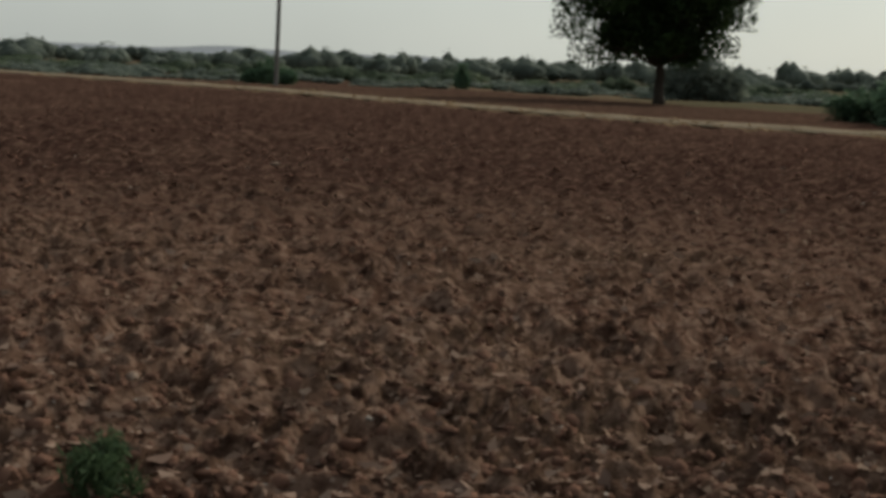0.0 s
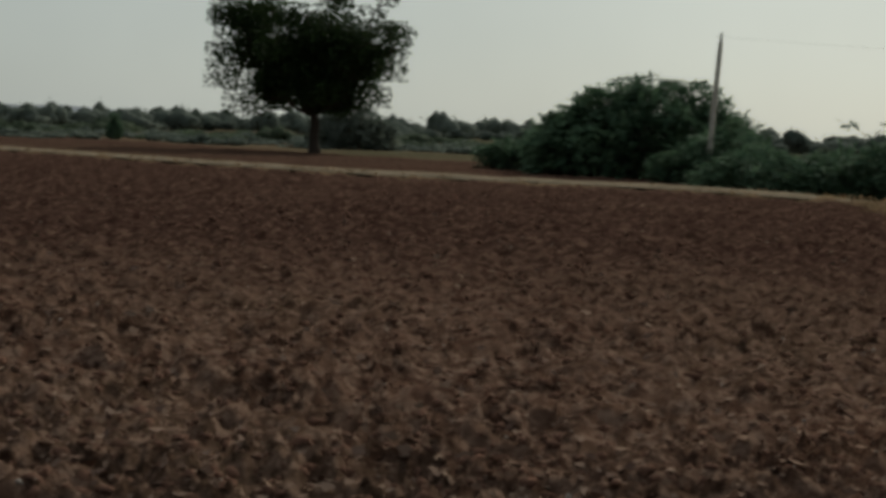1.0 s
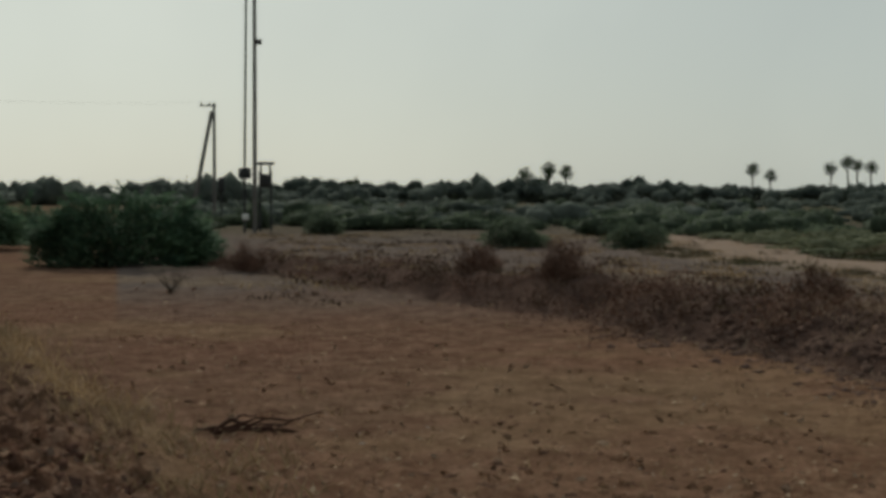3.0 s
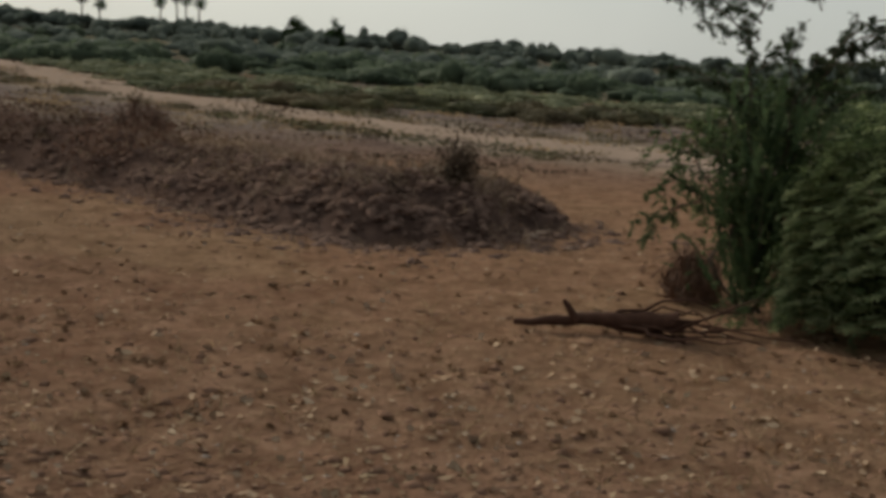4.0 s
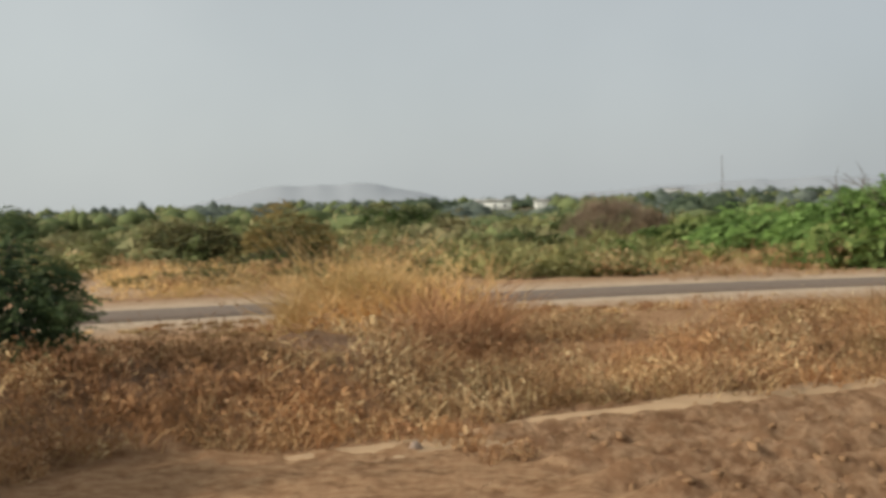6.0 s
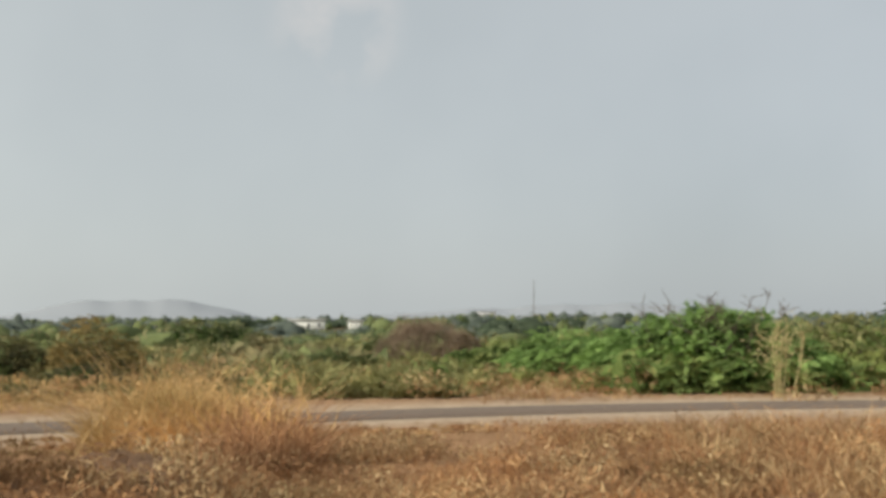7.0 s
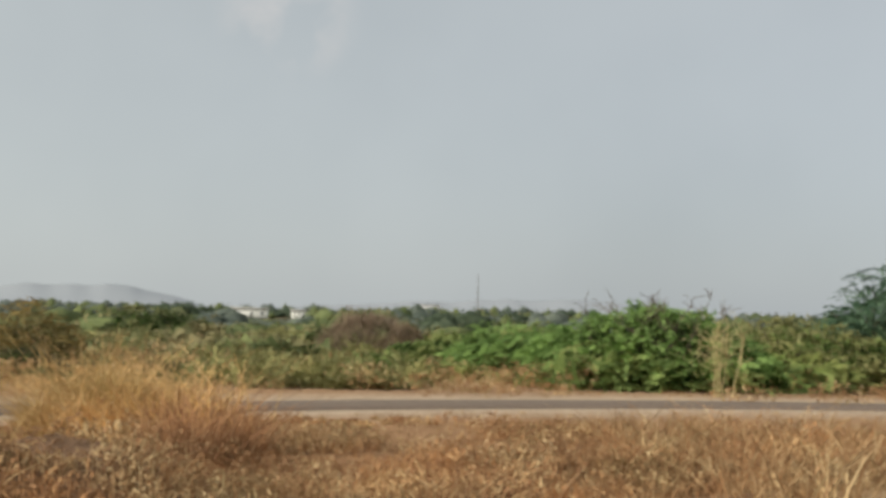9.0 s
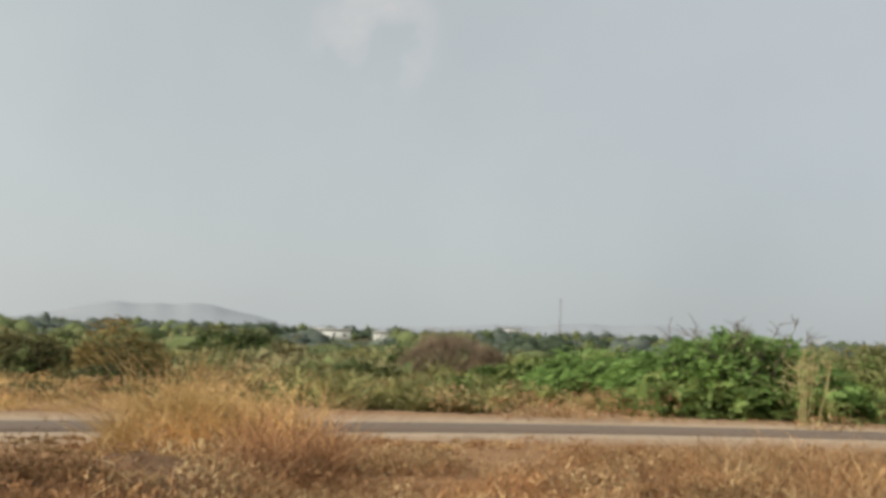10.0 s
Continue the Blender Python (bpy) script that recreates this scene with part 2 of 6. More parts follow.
def fbm(x, y, octaves=3, seed=0):
    v, amp, tot = 0, 1.0, 0
    for k in range(octaves):
        v = v + amp * vnoise(x * 2 ** k + 17 * k, y * 2 ** k - 31 * k, seed + k)
        tot += amp
        amp *= 0.5
    return v / tot


def line_distance(x, y, line):
    """Distance to a polyline, and how far along it (0 to 1) the nearest place lies."""
    best, along = np.full(np.shape(x), 1e9), np.zeros(np.shape(x))
    n = len(line) - 1
    for i in range(n):
        (ax, ay), (bx, by) = line[i], line[i + 1]
        dx, dy = bx - ax, by - ay
        t = np.clip(((x - ax) * dx + (y - ay) * dy) / (dx * dx + dy * dy), 0, 1)
        d = np.hypot(x - ax - t * dx, y - ay - t * dy)
        near = d < best
        best, along = np.where(near, d, best), np.where(near, (i + t) / n, along)
    return best, along


def inside(x, y, poly):
    hit = np.zeros(np.shape(x), bool)
    for (ax, ay), (bx, by) in zip(poly, poly[1:] + poly[:1]):
        if ay == by:
            continue
        cross = ((ay > y) != (by > y)) & (x < (bx - ax) * (y - ay) / (by - ay) + ax)
        hit ^= cross
    return hit


def soft_inside(x, y, poly, width):
    d, _ = line_distance(x, y, poly + poly[:1])
    return np.clip(0.5 + np.where(inside(x, y, poly), d, -d) / width, 0, 1)


FIELD_EDGE = [(19.8, 37.5), (17.7, 31.2), (14.0, 22.4), (10.2, 15.0), (8.9, 12.6), (6.8, 8.6), (5.2, 5.9), (3.4, 2.9),
              (1.2, 0.8), (0.3, -1.5), (0.6, -4.5), (2.6, -7.2), (4.7, -8.9), (4.4, -10.1), (3.4, -11.1), (1.7, -13.5), (-3, -17), (-20, -22)]
BUND = [(25.5, 36.5), (20.5, 37.8), (18.8, 40.5), (16.6, 44.0), (12.3, 46.3), (6.7, 50.5), (0.0, 60.5), (-12.0, 81.0), (-31.0, 104.0), (-60, 138)]
FIELD = FIELD_EDGE[::-1] + BUND[1:] + [(-120, 140), (-120, -30)]
STRIP = [(20.5, 41.5), (17.5, 46), (13, 48), (7.2, 52), (0.5, 62), (-11.5, 83), (-30.5, 106), (-60, 140), (-80, 200), (-45, 190),
         (-22, 155), (-2, 125), (12, 92), (24, 74), (30, 60)]
BANK_LINE = [(44.0, 33.5), (46.8, 29.2), (49.6, 25.6), (55.0, 21.4), (59.2, 19.2), (61.7, 17.2), (65.1, 15.8), (68.7, 14.4), (72.2, 12.9), (74.8, 12.4), (78.6, 12.8), (80.6, 13.9)]
BANK = [tuple(at(a, d)[:2]) for a, d in BANK_LINE]
BANK_TOP = BANK + [tuple(at(a - 0.5, d + 2.3)[:2]) for a, d in BANK_LINE[::-1]]
ROAD = [(60, 34), (36, 17), (29.5, 9.5), (26.5, 4.7), (24.4, 0.5), (22.6, -5), (19, -12), (14.9, -17.6), (12.2, -21.2), (9.3, -24.6), (5, -28),
        (-2, -31.2), (-15, -35.5), (-40, -42), (-90, -52)]
BRUSH_BANK = [tuple(at(a, d)[:2]) for a, d in ((123, 11.2), (128.5, 10.7), (134, 10.8), (140, 11.5), (146, 12.4))]


def zones(x, y):
    jit = (fbm(x * 0.9, y * 0.9, 3, 5) - 0.5) * 1.3
    far = np.hypot(x, y)
    field = soft_inside(x + jit * 0.25 - 0.2, y + jit * 0.25, FIELD, 0.35)
    strip = soft_inside(x + jit, y + jit, STRIP, 2.0)
    d_edge, _ = line_distance(x + jit * 0.5, y, FIELD_EDGE[:8])
    d_bund, _ = line_distance(x, y, BUND)
    bund = np.clip(1.3 - d_bund / 0.55, 0, 1)
    verge = np.clip(1.3 - d_edge / 0.45, 0, 1) * np.clip((far - 4) / 3, 0, 1) * (1 - 0.85 * field)
    d_bank, a_bank = line_distance(x + jit * 0.3, y + jit * 0.3, BANK)
    bank = np.clip(1.55 - d_bank / 0.5, 0, 1) * np.clip(0.25 + a_bank * 5, 0.4, 1)
    d_road, _ = line_distance(x, y, ROAD)
    shoulder = np.clip(1.6 - d_road / 2.6, 0, 1)
    return field, strip, bund, verge, bank, a_bank, d_road, shoulder


def ground_height(x, y, fine=True):
    field, strip, bund, verge, bank, a_bank, d_road, shoulder = zones(x, y)
    far = np.hypot(x, y)
    z = 0.05 * (fbm(x * 0.12, y * 0.12, 2, 9) - 0.5)
    z = z + 0.10 * bund + 0.05 * verge
    tilled = np.maximum(field, 0.6 * strip)
    trodden = np.clip((far - 3.4) / 1.5, 0.1, 1)
    furrow = np.sin((x * 0.83 - y * 0.56) * 2 * math.pi / 0.55 + 2.5 * fbm(x * 0.4, y * 0.4, 2, 21))
    wx, wy = x + 0.35 * (fbm(x * 1.7, y * 1.7, 2, 33) - 0.5), y + 0.35 * (fbm(x * 1.7, y * 1.7, 2, 35) - 0.5)
    crest = (1 - 2 * np.abs(vnoise(wx * 4.2, wy * 4.2, 41) - 0.5)) ** 2 * 0.085 + (1 - 2 * np.abs(vnoise(wx * 9.5, wy * 9.5, 43) - 0.5)) ** 2 * 0.075
    rough = crest * (0.5 + fbm(x * 0.9, y * 0.9, 2, 31)) + (fbm(x * 12, y * 12, 2, 45) - 0.5) * 0.06 - 0.05
    z = z + tilled * (rough * trodden * np.where(y < 0, 0.4, 1.0) + np.where(y < 0, 0.085, 0.018) * furrow * trodden)
    dirt = (1 - tilled) * np.clip((70 - far) / 30, 0, 1) * trodden
    z = z + dirt * ((fbm(x * 2.2, y * 2.2, 3, 51) - 0.5) * 0.045 + (fbm(x * 8, y * 8, 2, 61) - 0.5) * 0.03)
    rough_ground = np.clip((far - 17) / 5, 0, 1) * np.clip((62 - far) / 8, 0, 1) * (1 - tilled) * (y > -3) * np.clip((x - 0.75 * y) / 4, 0, 1)
    z = z + rough_ground * np.abs(fbm(x * 0.8, y * 0.8, 3, 57) - 0.5) * 0.32
    # the low terrace behind a broken face of dark clods
    wob = (fbm(x * 1.6, y * 1.6, 3, 73) - 0.5) * 1.1
    step = soft_inside(x + wob, y + wob * 0.6, BANK_TOP, 0.75)
    z = z + step ** 0.75 * (0.26 + 0.18 * np.clip(a_bank * 2.2, 0, 1)) * (0.82 + 0.36 * fbm(x * 1.1, y * 1.1, 2, 71))
    z = z + np.clip(bank, 0, 1) * (0.16 * (fbm(x * 3.4, y * 3.4, 3, 75) - 0.5) + 0.16 * np.abs(fbm(x * 8, y * 8, 2, 79) - 0.5))
    d_b, _ = line_distance(x, y, BRUSH_BANK)
    z = z + np.clip(1 - d_b / 1.4, 0, 1) * 0.5 * (0.7 + 0.6 * fbm(x * 1.5, y * 1.5, 2, 81))
    z = np.where(d_road < 2.6, z * np.clip((d_road - 2.0) / 0.6, 0, 1), z)
    # the country swells a little in the distance
    z = z + np.clip((far - 120) / 300, 0, 1) * (2.6 * fbm(x * 0.01, y * 0.01, 2, 91) - 0.4)
    return z


def height_at(x, y):
    return float(ground_height(np.array([float(x)]), np.array([float(y)]))[0])


def build(name, verts, faces, mats=(), smooth=False):
    """A mesh from arrays: verts (n, 3), faces (m, k)."""
    me = bpy.data.meshes.new(name)
    verts, faces = np.asarray(verts, np.float32), np.asarray(faces, np.int32)
    m, k = faces.shape
    me.vertices.add(len(verts))
    me.vertices.foreach_set("co", verts.ravel())
    me.loops.add(m * k)
    me.loops.foreach_set("vertex_index", faces.ravel())
    me.polygons.add(m)
    me.polygons.foreach_set("loop_start", np.arange(0, m * k, k, dtype=np.int32))
    me.polygons.foreach_set("loop_total", np.full(m, k, dtype=np.int32))
    if smooth:
        me.polygons.foreach_set("use_smooth", np.ones(m, bool))
    for mt in mats:
        me.materials.append(mt)
    me.update(calc_edges=True)
    return me


def ground_material():
    m, n, l, b = material("earth", 1.0, 0.0)
    p = n.new("ShaderNodeTexCoord").outputs["Object"]
    za, zb = n.new("ShaderNodeVertexColor"), n.new("ShaderNodeVertexColor")
    za.layer_name, zb.layer_name = "zone_a", "zone_b"
    sa, sb = n.new("ShaderNodeSeparateColor"), n.new("ShaderNodeSeparateColor")
    l.new(za.outputs["Color"], sa.inputs[0])
    l.new(zb.outputs["Color"], sb.inputs[0])
    big, mid, fine = noise_node(n, l, p, 0.22, 4), noise_node(n, l, p, 2.6, 6), noise_node(n, l, p, 16, 6, 0.7)
    dirt = mixed(n, l, ramp(n, l, big, [(0.35, (0, 0, 0)), (0.65, (1, 1, 1))]),
                 ramp(n, l, mid, [(0.3, (0.12, 0.062, 0.044)), (0.7, (0.265, 0.15, 0.107))]),
                 ramp(n, l, mid, [(0.3, (0.118, 0.072, 0.05)), (0.7, (0.27, 0.17, 0.12))]))
    grit = noise_node(n, l, p, 9.0, 6, 0.75)
    dirt = mixed(n, l, ramp(n, l, grit, [(0.36, (0.85, 0.85, 0.85)), (0.46, (0, 0, 0))]), dirt, (0.075, 0.042, 0.03))
    dirt = mixed(n, l, ramp(n, l, fine, [(0.55, (0, 0, 0)), (0.72, (0.8, 0.8, 0.8))]), dirt, (0.36, 0.26, 0.17))
    blotch = noise_node(n, l, p, 3.6, 5, 0.7)
    dirt = mixed(n, l, ramp(n, l, blotch, [(0.36, (0.6, 0.6, 0.6)), (0.47, (0, 0, 0))]), dirt, (0.095, 0.05, 0.036))
    dirt = mixed(n, l, ramp(n, l, blotch, [(0.54, (0, 0, 0)), (0.66, (0.6, 0.6, 0.6))]), dirt, (0.33, 0.205, 0.15))
    soil = mixed(n, l, ramp(n, l, big, [(0.35, (0, 0, 0)), (0.65, (1, 1, 1))]),
                 ramp(n, l, mid, [(0.3, (0.062, 0.031, 0.023)), (0.7, (0.17, 0.089, 0.063))]),
                 ramp(n, l, mid, [(0.3, (0.053, 0.034, 0.023)), (0.7, (0.148, 0.096, 0.063))]))
    crust = noise_node(n, l, p, 8.5, 5, 0.65)
    soil = mixed(n, l, ramp(n, l, crust, [(0.46, (0, 0, 0)), (0.6, (0.85, 0.85, 0.85))]), soil, (0.31, 0.2, 0.15))
    soil = mixed(n, l, ramp(n, l, fine, [(0.6, (0, 0, 0)), (0.8, (0.6, 0.6, 0.6))]), soil, (0.23, 0.17, 0.12))
    zc = n.new("ShaderNodeVertexColor")
    zc.layer_name = "zone_c"
    sc = n.new("ShaderNodeSeparateColor")
    l.new(zc.outputs["Color"], sc.inputs[0])
    # Dark soil colour standing in for the shaded sides of backlit clods.
    shaded_soil = ramp(n, l, mid, [(0.3, (0.028, 0.015, 0.012)), (0.7, (0.082, 0.044, 0.035))])
    soil = mixed(n, l, sc.outputs[0], soil, shaded_soil)
    # Random pale and dark mottling; its contrast is colour, not relief.
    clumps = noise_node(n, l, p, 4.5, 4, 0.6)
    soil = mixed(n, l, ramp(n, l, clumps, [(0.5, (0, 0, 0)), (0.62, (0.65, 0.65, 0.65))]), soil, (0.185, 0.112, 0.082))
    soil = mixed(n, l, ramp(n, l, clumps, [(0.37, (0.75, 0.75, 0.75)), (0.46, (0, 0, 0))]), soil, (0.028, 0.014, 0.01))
    # Greyer dirt colour, mixed in by distance and bearing.
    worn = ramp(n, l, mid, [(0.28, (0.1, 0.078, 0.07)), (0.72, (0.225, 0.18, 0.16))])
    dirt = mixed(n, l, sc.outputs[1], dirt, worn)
    grass = ramp(n, l, mid, [(0.25, (0.18, 0.122, 0.07)), (0.75, (0.38, 0.275, 0.17))])
    green = ramp(n, l, mid, [(0.25, (0.065, 0.06, 0.038)), (0.75, (0.16, 0.145, 0.09))])
    # Dark bank earth, deepened to carry the shade on the bank's face.
    dark = ramp(n, l, mid, [(0.25, (0.06, 0.037, 0.03)), (0.75, (0.165, 0.11, 0.09))])
    pale = ramp(n, l, mid, [(0.25, (0.42, 0.325, 0.24)), (0.75, (0.62, 0.5, 0.38))])
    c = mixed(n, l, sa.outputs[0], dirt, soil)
    c = mixed(n, l, sa.outputs[1], c, grass)
    c = mixed(n, l, sa.outputs[2], c, green)
    tan = mixed(n, l, ramp(n, l, crust, [(0.42, (0, 0, 0)), (0.6, (1, 1, 1))]), ramp(n, l, mid, [(0.3, (0.22, 0.115, 0.06)), (0.7, (0.4, 0.225, 0.12))]), (0.47, 0.29, 0.165))
    c = mixed(n, l, sb.outputs[2], c, tan)
    c = mixed(n, l, sb.outputs[1], c, pale)
    c = mixed(n, l, sb.outputs[0], c, dark)
    l.new(c, b.inputs["Base Color"])
    add = n.new("ShaderNodeMath")
    add.operation = "ADD"
    l.new(mid, add.inputs[0])
    l.new(fine, add.inputs[1])
    bump(n, l, add.outputs[0], 1.0, 0.065, b)
    return m


def make_ground():
    az = np.concatenate([np.arange(-22, 45, 0.195), np.arange(45, 132, 0.26), np.arange(132, 182, 0.3), np.arange(182, 338, 3.0)])
    inv = np.concatenate([np.arange(830, 160, -4.3), np.arange(160, 10, -2.6)])
    rad = np.concatenate([np.linspace(0.4, 4.8, 18), EYE * 2668 / inv, [450, 600, 900, 1500, 2600, 4800]])
    A, R = np.meshgrid(np.radians(az), rad)
    x, y = R * np.sin(A), R * np.cos(A)
    z = ground_height(x, y)
    verts = np.stack([x, y, z], -1).reshape(-1, 3)
    rows, cols = x.shape
    i, j = np.meshgrid(np.arange(rows - 1), np.arange(cols), indexing="ij")
    k = (j + 1) % cols
    faces = np.stack([i * cols + j, (i + 1) * cols + j, (i + 1) * cols + k, i * cols + k], -1).reshape(-1, 4)
    verts = np.concatenate([verts, [[0, 0, float(z[0].mean())]]])
    faces = faces[:, ::-1]
    me = build("ground", verts, faces, [ground_material()], True)
    cap = [(len(verts) - 1, (q + 1) % cols, q) for q in range(cols)]
    cap_me = bmesh.new()
    cap_me.from_mesh(me)
    cap_me.verts.ensure_lookup_table()
    for f in cap:
        cap_me.faces.new([cap_me.verts[v] for v in f]).smooth = True
    cap_me.to_mesh(me)
    cap_me.free()
    field, strip, bund, verge, bank, a_bank, d_road, shoulder = zones(verts[:, 0], verts[:, 1])
    far = np.hypot(verts[:, 0], verts[:, 1])
    bearing = np.degrees(np.arctan2(verts[:, 0], verts[:, 1])) % 360
    # tawny sandy soil to the south of the thorn bush
    sandy_from = -4.3 - 0.82 * np.maximum(verts[:, 0] - 6, 0) - 0.12 * np.maximum(6 - verts[:, 0], 0) + 1.6 * (fbm(verts[:, 0] * 0.4, verts[:, 1] * 0.4, 3, 141) - 0.5)
    sandy = np.clip((sandy_from - verts[:, 1]) / 1.5, 0, 1)
    patch = fbm(verts[:, 0] * 0.5, verts[:, 1] * 0.5, 3, 111)
    beyond = np.clip((line_distance(verts[:, 0], verts[:, 1], ROAD)[0] - 3.5) / 4, 0, 1) * (far > 24)
    south = sandy
    heap = np.clip(1.25 - line_distance(verts[:, 0], verts[:, 1], BRUSH_BANK)[0] / 1.2, 0, 1)
    sandy = sandy * (1 - 0.7 * heap)
    grass = np.maximum(np.maximum(bund, verge * (0.4 + 0.6 * patch)), np.clip((patch - 0.6) * 4, 0, 0.3) * (1 - field) * (far < 40))
    grass = grass * (1 - strip * (1 - bund))
    grass = np.maximum(grass, south * (1 - field) * 0.5 * patch)
    green = np.clip((far - 48) / 25, 0, 1) * np.clip(0.4 + 1.1 * (fbm(verts[:, 0] * 0.05, verts[:, 1] * 0.05, 3, 121) - 0.3), 0, 1)
    soil = np.maximum(field, strip * 0.9)
    rgba = np.ones((len(verts), 4), np.float32)
    rgba[:, 0], rgba[:, 1], rgba[:, 2] = soil, grass, green * (1 - soil)
    second = np.ones((len(verts), 4), np.float32)
    second[:, 0], second[:, 1], second[:, 2] = np.maximum(np.clip(bank * 1.6, 0, 1), 0.2 * heap), np.maximum(shoulder * np.clip((bearing - 100) / 30, 0.35, 0.85), 0.6 * beyond * south * np.clip((70 - far) / 15, 0, 1) * patch * 1.4), np.maximum(sandy * (0.82 - 0.12 * field) * np.clip((75 - far) / 15, 0, 1), 0.3 * np.clip(1.9 - np.hypot(verts[:, 0] - 12.0, verts[:, 1] + 3.0) / 6.5 + 0.8 * (fbm(verts[:, 0] * 0.2, verts[:, 1] * 0.2, 3, 177) - 0.5), 0, 1))
    third = np.ones((len(verts), 4), np.float32)
    # the painted clod shade grows with distance over the soil
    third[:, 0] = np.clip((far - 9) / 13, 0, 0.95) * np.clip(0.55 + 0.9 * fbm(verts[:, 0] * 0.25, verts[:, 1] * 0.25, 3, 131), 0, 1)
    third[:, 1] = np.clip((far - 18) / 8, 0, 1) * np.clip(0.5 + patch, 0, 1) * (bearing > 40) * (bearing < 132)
    third[:, 2] = 0
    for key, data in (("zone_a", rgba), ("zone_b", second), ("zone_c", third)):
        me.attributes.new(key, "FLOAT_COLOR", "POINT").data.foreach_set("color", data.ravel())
    return tagged(new("ground", me), "bare red-brown farm land with a ploughed field and dusty verges", "ground", kind="structure")


ground = make_ground()


def ribbon(name, line, half, z, mat, label):
    """A road slab along a line, with edges that wander a little."""
    pts = []
    for (ax, ay), (bx, by) in zip(line, line[1:]):
        n = max(2, int(math.hypot(bx - ax, by - ay) / 0.8))
        pts += [(ax + (bx - ax) * i / n, ay + (by - ay) * i / n) for i in range(n)]
    pts = np.array(pts + [line[-1]])
    for _ in range(6):
        pts[1:-1] = (pts[:-2] + 2 * pts[1:-1] + pts[2:]) / 4
    t = np.gradient(pts, axis=0)
    t /= np.linalg.norm(t, axis=1)[:, None]
    side = np.stack([t[:, 1], -t[:, 0]], -1)
    rows = []
    for s, dz in ((-1.0, -0.08), (-1.0, 0.0), (-0.5, 0.03), (0.0, 0.045), (0.5, 0.03), (1.0, 0.0), (1.0, -0.08)):
        w = half * s * (1 + 0.10 * (vnoise(pts[:, 0] * 0.7 + 40 * (s > 0), pts[:, 1] * 0.7, 3) - 0.5) * (abs(s) > 0.9))
        rows.append(np.column_stack([pts + side * w[:, None], np.full(len(pts), z + dz)]))
    v = np.stack(rows, 1)
    n, k = v.shape[:2]
    i, j = np.meshgrid(np.arange(n - 1), np.arange(k - 1), indexing="ij")
    f = np.stack([i * k + j, i * k + j + 1, (i + 1) * k + j + 1, (i + 1) * k + j], -1).reshape(-1, 4)
    return tagged(new(name, build(name, v.reshape(-1, 3), f, [mat], True)), label, name, kind="structure")


ASPHALT = plain("dusty_asphalt", (0.165, 0.125, 0.1), 0.9, 0, 5, 0.25)
TRACK = plain("packed_track_dirt", (0.26, 0.195, 0.155), 0.95, 0, 1.5, 0.3)
ribbon("road", ROAD[5:], 1.15, 0.02, ASPHALT, "narrow worn grey asphalt country road with dusty edges")
ribbon("track", ROAD[:6], 1.6, 0.015, TRACK, "pale packed dirt track with low worn ruts")


# ---- plants: shared builders ----
def unit(v):
    return v / np.maximum(np.linalg.norm(v, axis=-1, keepdims=True), 1e-9)


def leaves(rng, centres, length, width, flat=0.4, axis=None, simple=False, facing=None):
    """Diamond leaves, folded along the middle, or simple three-cornered ones for plants far off, at the centres. length and width: numbers or one for each."""
    n = len(centres)
    a = rng.normal(size=(n, 3)) if axis is None else axis + rng.normal(size=(n, 3)) * 0.35
    a[:, 2] *= flat if axis is None else 1
    a = unit(a)
    up = unit(rng.normal(size=(n, 3)) * 0.7 + np.array([0, 0, 0.9]))
    if facing is not None:
        up = unit(facing + rng.normal(size=(n, 3)) * 0.4)
        a = unit(a - up * np.sum(a * up, -1, keepdims=True))
    b = unit(np.cross(a, up))
    nn = np.cross(a, b)
    length = np.broadcast_to(np.asarray(length, float), (n,))[:, None] * rng.uniform(0.7, 1.3, (n, 1))
    width = np.broadcast_to(np.asarray(width, float), (n,))[:, None] * rng.uniform(0.7, 1.3, (n, 1))
    if simple:
        v = np.stack([centres - a * length / 2 - b * width / 2, centres - a * length / 2 + b * width / 2, centres + a * length * 0.7], 1)
        return v.reshape(-1, 3), np.arange(3 * n).reshape(n, 3)
    v = np.stack([centres - a * length / 2, centres + b * width / 2 + nn * width * 0.2, centres + a * length / 2, centres - b * width / 2 + nn * width * 0.2], 1)
    return v.reshape(-1, 3), np.arange(4 * n).reshape(n, 4)


def tubes(paths, sides=5):
    """Tapered stems: each path is (points (n, 3), radii (n,))."""
    V, F, base = [], [], 0
    for pts, rad in paths:
        pts, rad = np.asarray(pts, float), np.asarray(rad, float)
        t = unit(np.gradient(pts, axis=0))
        ref = np.array([0.0, 0.0, 1.0]) if abs(t[0, 2]) < 0.9 else np.array([1.0, 0.0, 0.0])
        b = unit(np.cross(t, ref))
        c = np.cross(t, b)
        ang = np.arange(sides) * 2 * math.pi / sides
        ring = pts[:, None] + rad[:, None, None] * (b[:, None] * np.cos(ang)[None, :, None] + c[:, None] * np.sin(ang)[None, :, None])
        n = len(pts)
        V.append(ring.reshape(-1, 3))
        i, j = np.meshgrid(np.arange(n - 1), np.arange(sides), indexing="ij")
        k = (j + 1) % sides
        F.append(base + np.stack([i * sides + j, i * sides + k, (i + 1) * sides + k, (i + 1) * sides + j], -1).reshape(-1, 4))
        base += n * sides
    return np.concatenate(V), np.concatenate(F)


def joined(parts):
    V, F, base = [], [], 0
    for v, f in parts:
        V.append(v)
        F.append(f + base)
        base += len(v)
    return np.concatenate(V), np.concatenate(F)


def part(name, vf, mat, parent, label="", smooth=False, kind=""):
    ob = new(name, build(name, vf[0], vf[1], [mat], smooth))
    ob.parent = parent
    tagged(ob, label, kind=kind)
    return ob


